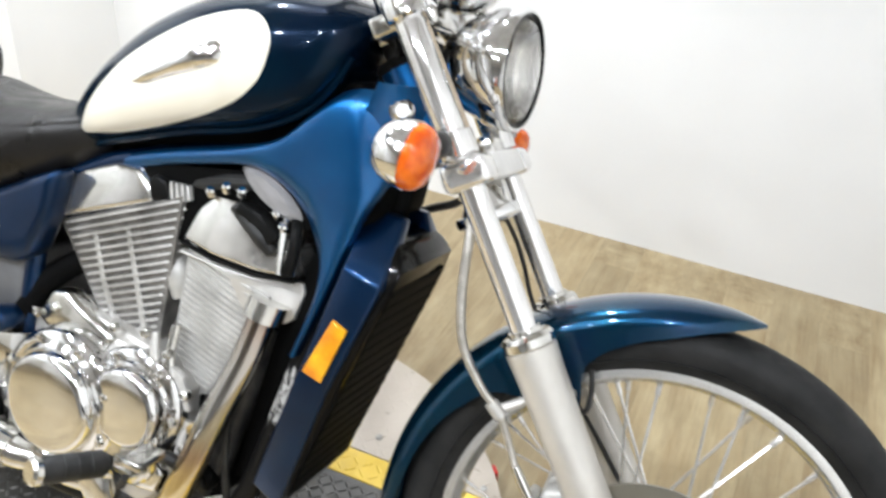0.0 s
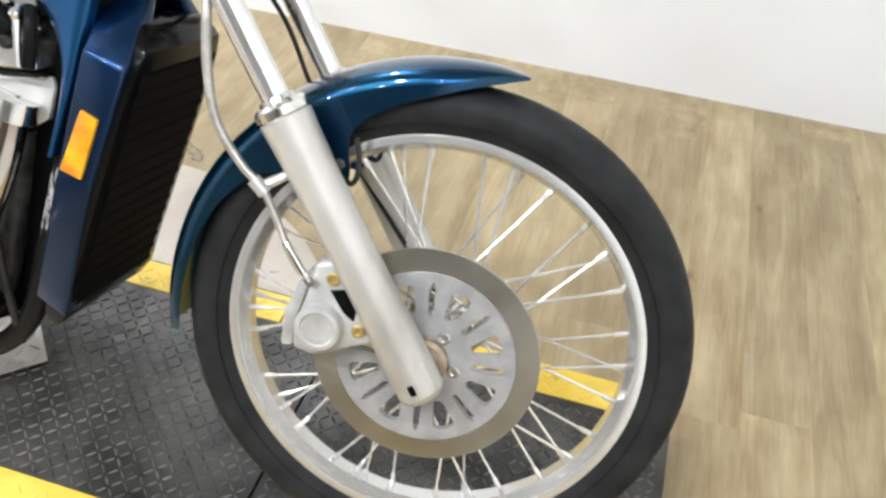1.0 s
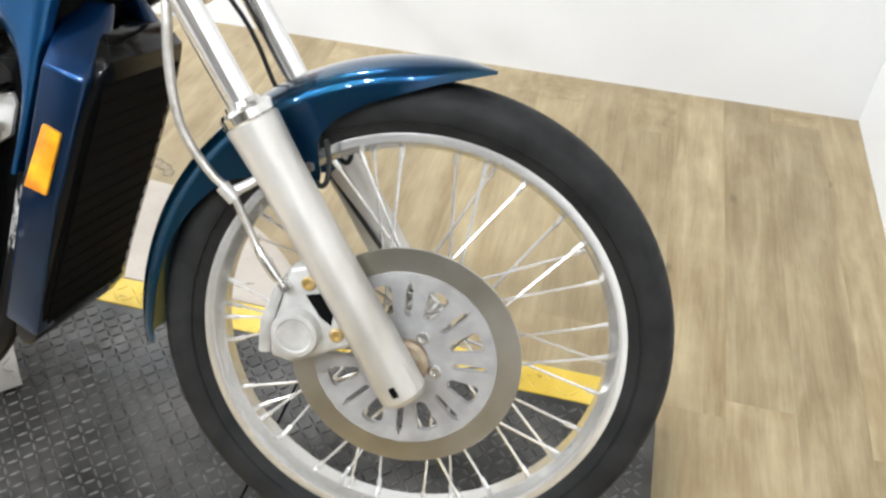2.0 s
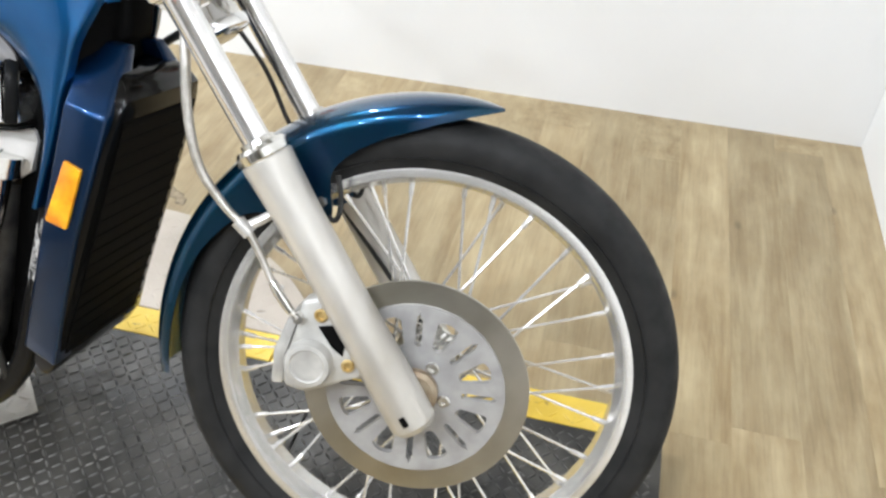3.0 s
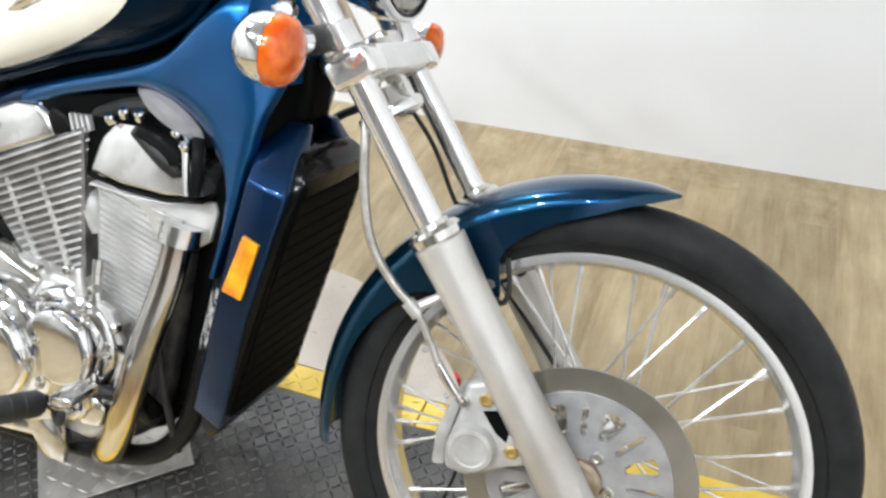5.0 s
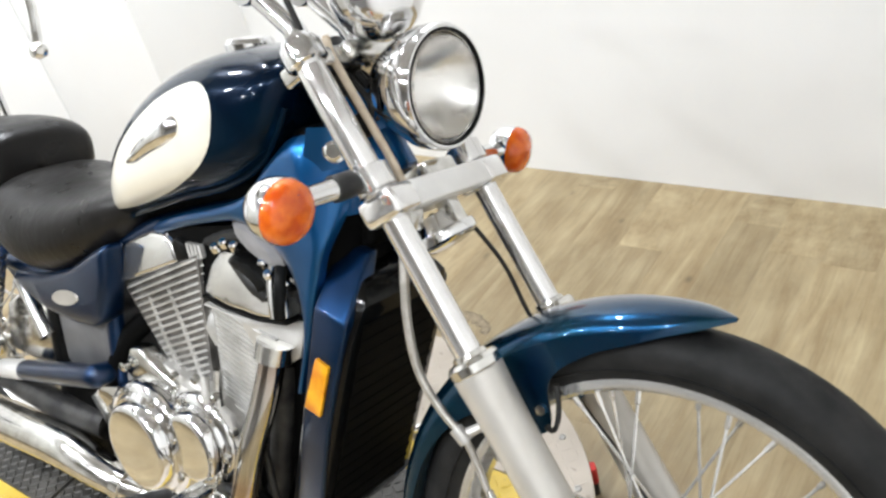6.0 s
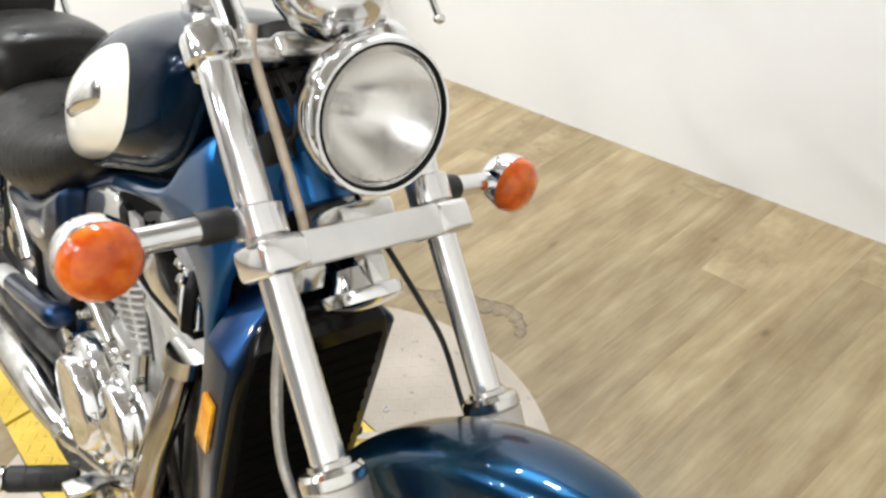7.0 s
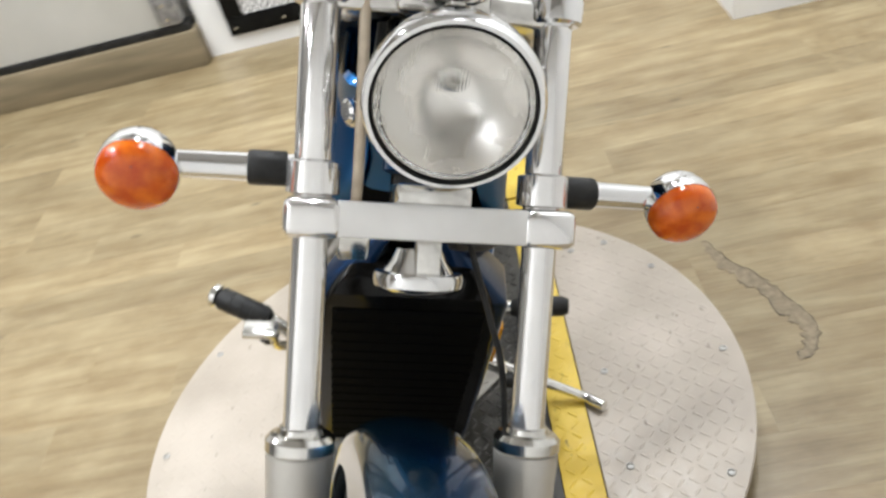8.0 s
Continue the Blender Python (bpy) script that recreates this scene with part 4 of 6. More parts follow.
for y in (-0.41, -0.36, -0.27, -0.19, -0.10, -0.055, 0.0, 0.055, 0.10, 0.19, 0.27, 0.36, 0.41):
    k = abs(y)
    f = min(max((k - 0.10) / 0.24, 0), 1)
    f = f * f * (3 - 2 * f)
    base = fork(0.94, y, -0.065)
    bar_pts.append(base + Vector((-0.18 * f - 0.35 * max(k - 0.30, 0), 0, 0.075 * f - 0.02 * max(k - 0.30, 0))))
handlebar = on_front("handlebar", tube(bar_pts, 0.0125, 60, 16), CHROME, None, "chrome pull-back handlebar")
for sgn in (-1, 1):
    e0, e1 = Vector(bar_pts[0 if sgn < 0 else -1]), Vector(bar_pts[1 if sgn < 0 else -2])
    d = (e0 - e1).normalized()
    grip0, grip1 = e1 + d * -0.02, e0 + d * 0.05
    on_front("grip", tube([grip0, grip0 + d * 0.004, grip1 - d * 0.004, grip1], [0.015, 0.0175, 0.0168, 0.012], sides=18), BLACK, handlebar, "black rubber grip")
    pivot = e1 - d * 0.055 + Vector((0.03, 0, -0.005))
    tip = Vector((-0.525, -0.38, 0.666)) if sgn < 0 else Vector((-0.602, 0.38, 0.649))
    on_front("lever", tube([pivot, pivot.lerp(tip, 0.3) + Vector((0.03, 0, -0.004)), pivot.lerp(tip, 0.7) + Vector((0.018, 0, -0.002)), tip], [0.008, 0.0065, 0.0055, 0.005], 20, 10), CHROME_WORN, handlebar, "alloy lever")
    on_front("lever_ball", lathe([(0.002, -0.008), (0.0065, -0.006), (0.0085, 0), (0.0065, 0.006), (0.002, 0.008)], tip, (0, 1, 0), 14), CHROME_WORN, handlebar)
    on_front("lever_mount", lathe([(0.018, -0.02), (0.02, -0.016), (0.02, 0.016), (0.018, 0.02)], e1 - d * 0.055, d, 18), CHROME, handlebar)
on_front("master_cylinder", turned(box(-0.022, 0.022, -0.03, 0.03, -0.016, 0.02, 0.005), Matrix.Translation(Vector(bar_pts[2]) + Vector((0.03, 0, 0.01)))), CHROME, handlebar, "chrome brake reservoir")


# Front fender
def fender():
    edge = [(78.4, 0.3605, 0.0018), (80.5, 0.3555, 0.0160), (84, 0.3475, 0.0294), (88.5, 0.339, 0.0409), (95, 0.327, 0.0498), (104, 0.316, 0.0538), (112, 0.303, 0.0552), (116, 0.288, 0.0552), (119, 0.252, 0.0552), (122, 0.238, 0.0552), (128, 0.244, 0.0552),
            (133, 0.278, 0.0552), (139, 0.306, 0.0552), (148, 0.320, 0.0552), (158, 0.329, 0.0543), (170, 0.334, 0.0534), (182, 0.340, 0.0490), (187, 0.346, 0.0409)]
    rows = []
    for deg, lowr, w in spline(edge, 90):
        a = radians(deg)
        top = 0.3645 - 0.003 * max(0.0, (85 - deg) / 6.6) ** 1.5
        lowr = min(lowr, top - 0.0015)
        w = max(w, 0.0015)
        crown = min(0.026, (top - lowr) * 0.8)
        ring = []
        for s in np.linspace(-1, 1, 25):
            k = abs(s)
            if k < 0.66:
                u = k / 0.66 * math.pi / 2
                y, r = w * math.sin(u), top - crown * (1 - math.cos(u))
            else:
                u = (k - 0.66) / 0.34
                y, r = w * (1 - 0.0 * u), top - crown - (top - crown - lowr) * u
            ring.append((r * math.cos(a), math.copysign(y, s), r * math.sin(a)))
        rows.append(ring)
    return shell(rows, 0.0022)


fender_ob = on_front("front_fender", fender(), PAINT_FENDER, None, "dark teal-blue metallic front fender", 45)
for sgn in (-1, 1):
    on_front("fender_bolt", lathe([(0.007, 0), (0.007, 0.005), (0, 0.006)], (-0.135, sgn * 0.0557, 0.228), (0, sgn, 0), 6), CHROME_WORN, fender_ob)
    on_front("fender_lip", tube([(-0.117, sgn * 0.0550, 0.262), (-0.112, sgn * 0.0575, 0.235), (-0.112, sgn * 0.064, 0.215), (-0.118, sgn * 0.064, 0.207), (-0.126, sgn * 0.064, 0.212)], 0.0035, 18, 8), BLACK, fender_ob, "black bracket hook")

# Caliper on the right slider
plate = [(-0.140, 0.118), (-0.108, 0.128), (-0.085, 0.10), (-0.062, 0.055), (-0.060, 0.026), (-0.088, 0.016), (-0.112, 0.004), (-0.135, -0.004), (-0.160, 0.002), (-0.162, 0.03), (-0.148, 0.075)]
caliper = on_front("brake_caliper", prism(plate, -0.118, -0.088, 0.006, 3), GREY_METAL, None, "grey cast brake caliper")
on_front("piston_housing", lathe([(0.030, -0.09), (0.030, -0.128), (0.0275, -0.133), (0.022, -0.134), (0.020, -0.132), (0, -0.1315)], (-0.127, 0, 0.040), (0, 1, 0), 32), GREY_METAL, caliper, "round piston housing")
on_front("inner_half", prism([(x * 0.96 - 0.006, z * 0.94 + 0.004) for x, z in plate], -0.064, -0.036, 0.006, 2), GREY_METAL, caliper)
on_front("bridge", prism([(-0.178, 0.0), (-0.176, 0.045), (-0.158, 0.092), (-0.146, 0.088), (-0.160, 0.04), (-0.162, 0.002)], -0.112, -0.042, 0.004, 2), GREY_METAL, caliper)
# Black plate on the caliper's face, colouring in the opening's shade
on_front("pad_window", prism([(-0.118, 0.088), (-0.100, 0.092), (-0.084, 0.066), (-0.086, 0.052), (-0.100, 0.062)], -0.1192, -0.117, 0.0006, 1), CORE_SHADE_BLACK, caliper, "black inlay in place of a shaded opening")
for x, z in ((-0.115, 0.103), (-0.079, 0.041)):
    on_front("caliper_bolt", lathe([(0.0085, -0.117), (0.0085, -0.1205), (0.007, -0.122), (0.0045, -0.122), (0.004, -0.119), (0, -0.119)], (x, 0, z), (0, 1, 0), 18), GOLD, caliper, "yellow zinc bolt")
on_front("banjo", lathe([(0.0065, -0.127), (0.0065, -0.112), (0.005, -0.110)], (-0.142, 0, 0.098), (0, 1, 0), 14), CHROME_WORN, caliper)

# Hoses and cables of the front
on_front("brake_hose", tube([(-0.300, -0.075, 0.470), (-0.292, -0.098, 0.430), (-0.288, -0.108, 0.395), (-0.284, -0.112, 0.330), (-0.270, -0.112, 0.268), (-0.237, -0.110, 0.220), (-0.213, -0.110, 0.199), (-0.192, -0.112, 0.163), (-0.170, -0.118, 0.125), (-0.142, -0.124, 0.098)], [0.0060, 0.0060, 0.0060, 0.0058, 0.0056, 0.0054, 0.0050, 0.0045, 0.0042, 0.0042], 60, 12), HOSE, None, "braided steel brake hose")
on_front("hose_fitting", tube([(-0.178, -0.115, 0.138), (-0.172, -0.117, 0.129), (-0.158, -0.121, 0.112), (-0.150, -0.123, 0.104)], [0.005, 0.0062, 0.0062, 0.005], 10, 12), CHROME_WORN, None, "steel hose fitting")
on_front("hose_clip", tube([(-0.224, -0.110, 0.207), (-0.208, -0.110, 0.192)], 0.0090, sides=16), ALLOY, None, "alloy hose clip")
on_front("clip_arm", tube([(-0.214, -0.106, 0.199), (-0.192, -0.100, 0.212), (-0.172, -0.098, 0.226)], [0.007, 0.006, 0.006], 10, 8), ALLOY, None, "alloy clip arm")
on_front("upper_hose", tube([(-0.420, -0.062, 0.668), (-0.405, -0.070, 0.645), (-0.358, -0.070, 0.572), (-0.318, -0.070, 0.510), (-0.303, -0.071, 0.478), (-0.301, -0.073, 0.455)], 0.0053, 50, 12), TAN_HOSE, None, "tan brake hose")
on_front("hose_union", joined(box(-0.318, -0.290, -0.085, -0.055, 0.435, 0.462, 0.004)), CHROME_WORN, None, "metal hose union")
on_front("speedometer_cable", tube([(-0.43, 0.03, 0.66), (-0.428, 0.035, 0.60), (-0.395, 0.037, 0.53), (-0.335, 0.035, 0.480), (-0.27, 0.068, 0.39), (-0.25, 0.084, 0.35), (-0.225, 0.095, 0.29), (-0.18, 0.095, 0.225), (-0.10, 0.082, 0.13), (-0.03, 0.068, 0.05), (0.0, 0.06, 0.012)], 0.0032, 60, 10), BLACK, None, "black speedometer cable")
on_front("control_cable", tube([(-0.49, -0.10, 0.80), (-0.47, -0.075, 0.72), (-0.45, -0.062, 0.66), (-0.44, -0.03, 0.58), (-0.45, -0.02, 0.50)], 0.0042, 30, 8), BLACK, None, "black control cable")


# Body of the motorcycle: fuel tank
TANK = [  # x, bottom, top, half width
    (-0.955, 0.395, 0.425, 0.050), (-0.93, 0.385, 0.462, 0.074), (-0.89, 0.388, 0.512, 0.098), (-0.84, 0.404, 0.556, 0.120), (-0.77, 0.425, 0.607, 0.135), (-0.69, 0.447, 0.643, 0.140), (-0.60, 0.468, 0.661, 0.133),
    (-0.53, 0.503, 0.661, 0.119), (-0.495, 0.545, 0.656, 0.104), (-0.472, 0.592, 0.648, 0.080), (-0.462, 0.618, 0.640, 0.055)]
TANK_ROWS = spline(TANK, 110)


def tank_at(x):
    rows = TANK_ROWS
    i = min(max(next((k for k, r in enumerate(rows) if r[0] > x), len(rows) - 1), 1), len(rows) - 1)
    a, b = rows[i - 1], rows[i]
    f = min(max((x - a[0]) / (b[0] - a[0]), 0), 1)
    return a + (b - a) * f


def tank_side(x, z):
    """Half width of the tank's skin at a height."""
    _, lo, hi, w = tank_at(x)
    mid = lo + (hi - lo) * 0.42
    k = (z - mid) / ((hi - mid) if z > mid else (mid - lo))
    k = min(abs(k), 1)
    e = 2.6 if z > mid else 2.8
    return w * max(1 - k**e, 0) ** (1 / e)


rings = []
for x, lo, hi, w in TANK_ROWS:
    mid = lo + (hi - lo) * 0.42
    ring = []
    for a in np.linspace(0, 2 * math.pi, 120, endpoint=False):
        c, s = math.cos(a), math.sin(a)
        e = 2.6 if s > 0 else 2.8
        ring.append((x, w * math.copysign(abs(c) ** (2 / e), c), mid + ((hi - mid) if s > 0 else (mid - lo)) * math.copysign(abs(s) ** (2 / e), s)))
    rings.append(ring)
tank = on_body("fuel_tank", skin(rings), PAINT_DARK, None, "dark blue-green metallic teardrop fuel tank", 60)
for sgn in (-1, 1):
    lip = [(x, sgn * (tank_side(x, lo + 0.010) + 0.002), lo + 0.008) for x, lo, hi, w in TANK_ROWS[7:-11]]
    on_body("tank_lip", tube(lip, 0.0048, sides=10), PAINT_DARK, tank, "dark rolled lower seam")
on_body("tank_cap", lathe([(0.036, 0.0), (0.036, 0.010), (0.031, 0.016), (0.012, 0.018), (0, 0.018)], (-0.62, 0, 0.655), (0.02, 0, 1), 28), CHROME, tank, "chrome filler cap")
PANEL = [(-0.888, 0.425), (-0.878, 0.445), (-0.862, 0.467), (-0.796, 0.531), (-0.708, 0.589), (-0.655, 0.614), (-0.612, 0.624), (-0.585, 0.617), (-0.569, 0.596), (-0.570, 0.566), (-0.583, 0.536), (-0.618, 0.505), (-0.695, 0.469), (-0.800, 0.434), (-0.860, 0.421), (-0.882, 0.418)]
outline = spline(PANEL + PANEL[:1], 65)[:-1]
cx, cz = sum(p[0] for p in outline) / 64, sum(p[1] for p in outline) / 64
for sgn in (-1, 1):
    bm = bmesh.new()
    prev = [bm.verts.new((cx, sgn * (tank_side(cx, cz) + 0.0028), cz))] * 64
    for ring_k in range(1, 11):
        f = ring_k / 10
        row = []
        for p in outline:
            x, z = cx + (p[0] - cx) * f, cz + (p[1] - cz) * f
            lift = 0.0028 if ring_k < 10 else 0.0006
            row.append(bm.verts.new((x, sgn * (tank_side(x, z) + lift), z)))
        for i in range(64):
            j = (i + 1) % 64
            bm.faces.new((prev[i], row[i], row[j]) if ring_k == 1 else (prev[i], row[i], row[j], prev[j]))
        prev = row
    side_panel = on_body("tank_panel", bm, CREAM, tank, "cream painted side panel", 60)
    # teardrop badge
    top = [(-0.772, 0.5065), (-0.74, 0.532), (-0.70, 0.556), (-0.665, 0.575), (-0.642, 0.583), (-0.628, 0.575), (-0.630, 0.558), (-0.655, 0.543), (-0.70, 0.526), (-0.745, 0.509)]
    edge = spline(top + top[:1], 49)[:-1]
    bx, bz = -0.675, 0.555
    bm = bmesh.new()
    prev = [bm.verts.new((bx, sgn * (tank_side(bx, bz) + 0.013), bz))] * 48
    for f, lift in ((0.25, 0.0125), (0.5, 0.011), (0.72, 0.0085), (0.9, 0.005), (1.0, 0.0015)):
        row = []
        for p in edge:
            x, z = bx + (p[0] - bx) * f, bz + (p[1] - bz) * f
            row.append(bm.verts.new((x, sgn * (tank_side(x, z) + lift), z)))
        for i in range(48):
            j = (i + 1) % 48
            bm.faces.new((prev[i], row[i], row[j]) if f == 0.25 else (prev[i], row[i], row[j], prev[j]))
        prev = row
    on_body("badge", bm, CHROME, tank, "chrome teardrop badge", 60)

# Blue frame cover round the engine's top and the steering neck
UPPER = [(-0.885, 0.372), (-0.80, 0.402), (-0.719, 0.424), (-0.602, 0.452), (-0.545, 0.476), (-0.505, 0.518), (-0.472, 0.545), (-0.440, 0.553), (-0.416, 0.549), (-0.405, 0.524), (-0.396, 0.468), (-0.421, 0.402), (-0.440, 0.347), (-0.464, 0.270), (-0.495, 0.185)]
LOWER = [(-0.875, 0.360), (-0.79, 0.384), (-0.727, 0.402), (-0.609, 0.426), (-0.565, 0.420), (-0.540, 0.408), (-0.520, 0.394), (-0.504, 0.378), (-0.494, 0.362), (-0.486, 0.345), (-0.480, 0.330), (-0.476, 0.312), (-0.474, 0.290), (-0.478, 0.255), (-0.499, 0.183)]


def cover_y(x, z):
    fold = -0.447 + 0.19 * min(max(0.53 - z, -0.03), 0.14)
    k = max(x - fold, 0) * 0.52 + 0.06 * max(x - fold + 0.008, 0)
    rear_k = min(max((-0.56 - x) / 0.32, 0), 1)
    return 0.097 - k - 0.006 * min(max((z - 0.42) / 0.15, 0), 1) - 0.032 * rear_k ** 1.2


up, lo = spline(UPPER, 60), spline(LOWER, 60)
for sgn in (-1, 1):
    grid = []
    for a, b in zip(up, lo):
        row = []
        for f in np.linspace(0, 1, 26):
            x, z = a[0] + (b[0] - a[0]) * f, a[1] + (b[1] - a[1]) * f
            roll = 0.010 * max(0, (abs(f - 0.5) - 0.34) / 0.16) ** 2 + 0.005 * (2 * f - 1) ** 2
            row.append((x - 0.006, sgn * (cover_y(x, z) - roll), z - 0.002))
        grid.append(row)
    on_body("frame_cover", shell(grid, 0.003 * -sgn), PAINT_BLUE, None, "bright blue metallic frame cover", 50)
NECK = ((0.03, -0.088), (0.060, -0.078), (0.085, -0.05), (0.097, 0.0), (0.085, 0.05), (0.060, 0.078), (0.03, 0.088))
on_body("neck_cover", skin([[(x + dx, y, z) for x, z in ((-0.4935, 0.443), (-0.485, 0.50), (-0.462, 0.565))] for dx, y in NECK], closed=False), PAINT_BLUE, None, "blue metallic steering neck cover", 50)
# Near-black sheet closing the space below the neck cover
on_body("neck_filler", skin([[(x + dx - 0.004, y * 0.96, z) for x, z in ((-0.515, 0.30), (-0.502, 0.385), (-0.493, 0.446))] for dx, y in NECK], closed=False), CORE_SHADE_BLACK, None, "black filler below the steering neck", 50)
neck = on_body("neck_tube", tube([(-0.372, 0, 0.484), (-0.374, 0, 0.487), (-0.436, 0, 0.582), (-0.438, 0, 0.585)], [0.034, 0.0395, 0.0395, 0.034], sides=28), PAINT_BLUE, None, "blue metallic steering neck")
on_body("bearing_cover", lathe([(0.030, -0.006), (0.0405, -0.004), (0.0415, 0.004), (0.037, 0.010), (0.027, 0.012)], (-0.438, 0, 0.585), (-0.546, 0, 0.838), 28), PLASTIC, neck, "black bearing cover")
# The slot's shade is a black block on the neck's flank
on_body("neck_slot", prism([(-0.412, 0.522), (-0.402, 0.525), (-0.412, 0.545), (-0.422, 0.541)], -0.0400, -0.036, 0.002, 1), CORE_SHADE_BLACK, neck, "black inlay in place of a shaded slot")
on_body("neck_gusset", prism([(-0.385, 0.480), (-0.400, 0.530), (-0.46, 0.58), (-0.50, 0.50), (-0.44, 0.38), (-0.395, 0.395)], -0.030, 0.030, 0.010, 3), CORE_SHADE_BLACK, neck)
on_body("neck_bolt", lathe([(0.012, -0.02), (0.016, 0.0), (0.016, 0.004), (0.0125, 0.005), (0.0125, 0.009), (0.009, 0.0115), (0, 0.0115)], (-0.405, -0.069, 0.534), (0.5, -0.85, 0.1), 20), CHROME, neck, "chrome bolt on the neck")
on_body("radiator_hose", tube([(-0.49, 0.11, 0.345), (-0.462, 0.115, 0.356), (-0.41, 0.095, 0.384), (-0.368, 0.067, 0.404), (-0.34, 0.035, 0.425)], 0.0062, 24, 10), BLACK, None, "thin black hose")
on_body("steering_head", tube([(-0.475, 0, 0.655), (-0.362, 0, 0.468)], 0.028, sides=24), DARK_METAL, None, "black steering head")
on_body("down_tube", tube([(-0.40, 0.0, 0.50), (-0.45, 0.0, 0.36), (-0.53, 0.0, 0.05), (-0.60, 0.0, -0.10)], 0.022, 24, 14), PLASTIC, None, "black frame down tube")
for sgn in (-1, 1):
    on_body("cradle_tube", tube([(-0.47, sgn * 0.06, 0.30), (-0.53, sgn * 0.075, 0.05), (-0.58, sgn * 0.08, -0.09), (-0.68, sgn * 0.085, -0.15), (-1.0, sgn * 0.09, -0.15), (-1.16, sgn * 0.10, -0.06), (-1.16, sgn * 0.10, 0.25)], 0.0165, 50, 12), SCUFFED, None, "black frame cradle tube")
    on_body("seat_rail", tube([(-0.50, sgn * 0.04, 0.46), (-0.80, sgn * 0.056, 0.395), (-0.95, sgn * 0.075, 0.335), (-1.16, sgn * 0.10, 0.27), (-1.62, sgn * 0.11, 0.33)], 0.0165, 30, 12), PAINT_NAVY, None, "navy painted seat rail")

on_body("frame_spine", prism([(-0.90, 0.365), (-0.80, 0.388), (-0.70, 0.412), (-0.60, 0.432), (-0.52, 0.44), (-0.46, 0.50), (-0.47, 0.56), (-0.53, 0.545), (-0.60, 0.505), (-0.70, 0.478), (-0.80, 0.455), (-0.90, 0.42)], -0.055, 0.055, 0.01, 2), CORE_SHADE_BLACK, None, "black frame spine under the tank")

# Added filler that blacks out the gap where bright floor showed through
on_body("gap_filler", prism([(-0.44, 0.30), (-0.49, 0.15), (-0.535, -0.02), (-0.60, -0.06), (-0.575, 0.10), (-0.535, 0.27), (-0.50, 0.34)], -0.062, 0.062, 0.008, 2), CORE_SHADE_BLACK, None, "added black filler behind the radiator")

# Radiator and its cowl
def radiator_half(z):
    """Half width of the radiator at a height: rounded shoulders, slightly drawn in at the foot."""
    up = min(max((z - 0.245) / 0.137, 0.0), 1.0)
    down = min(max((-0.02 - z) / 0.05, 0.0), 1.0)
    return 0.104 * (1 - up ** 2.4) ** (1 / 2.4) - 0.012 * down ** 2


def radiator_body():
    zs = [-0.066, -0.060, -0.045, -0.02, 0.05, 0.15, 0.22, 0.26, 0.285, 0.305, 0.320, 0.333, 0.344, 0.354, 0.362, 0.368]
    rings = []
    for z in zs:
        w = radiator_half(z)
        front = float(np.interp(z, [-0.066, -0.054, 0.335, 0.358, 0.368], [-0.512, -0.497, -0.364, -0.378, -0.396]))
        back = float(np.interp(z, [-0.066, -0.055, 0.150, 0.300, 0.370], [-0.520, -0.530, -0.475, -0.440, -0.440]))
        c = min(0.006, (front - back) * 0.35)
        rings.append([(back, -w, z), (back, w, z), (front - c, w, z), (front - c * 0.3, w - c * 0.3, z), (front, w - c, z), (front, -w + c, z), (front - c * 0.3, -w + c * 0.3, z), (front - c, -w, z)])
    return skin(rings)


radiator = on_body("radiator", radiator_body(), SHROUD, None, "black radiator with glossy plastic shroud", 40)
d = Vector((-0.497 + 0.364, 0, -0.050 - 0.340)).normalized()
nrm = Vector((-d.z, 0, d.x))
if nrm.x < 0:
    nrm = -nrm
slope = Matrix.Rotation(math.atan2(d.x, d.z), 4, "Y")
for k in range(16):
    p = Vector((-0.364, 0, 0.335)) + d * (0.036 + k * 0.0232)
    half = radiator_half(p.z) - 0.016
    on_body("fin", box(-0.0012, 0.0012, -half, half, -0.0040, 0.0040, 0.0008, 1), FIN_BLACK, radiator).matrix_basis = Matrix.Translation(p + nrm * 0.0016) @ slope
on_body("core", box(-0.0008, 0.0008, -0.086, 0.086, -0.178, 0.178), CORE_SHADE_BLACK, radiator, "black radiator core").matrix_basis = Matrix.Translation(Vector((-0.364, 0, 0.335)) + d * 0.208 + nrm * 0.0006) @ slope
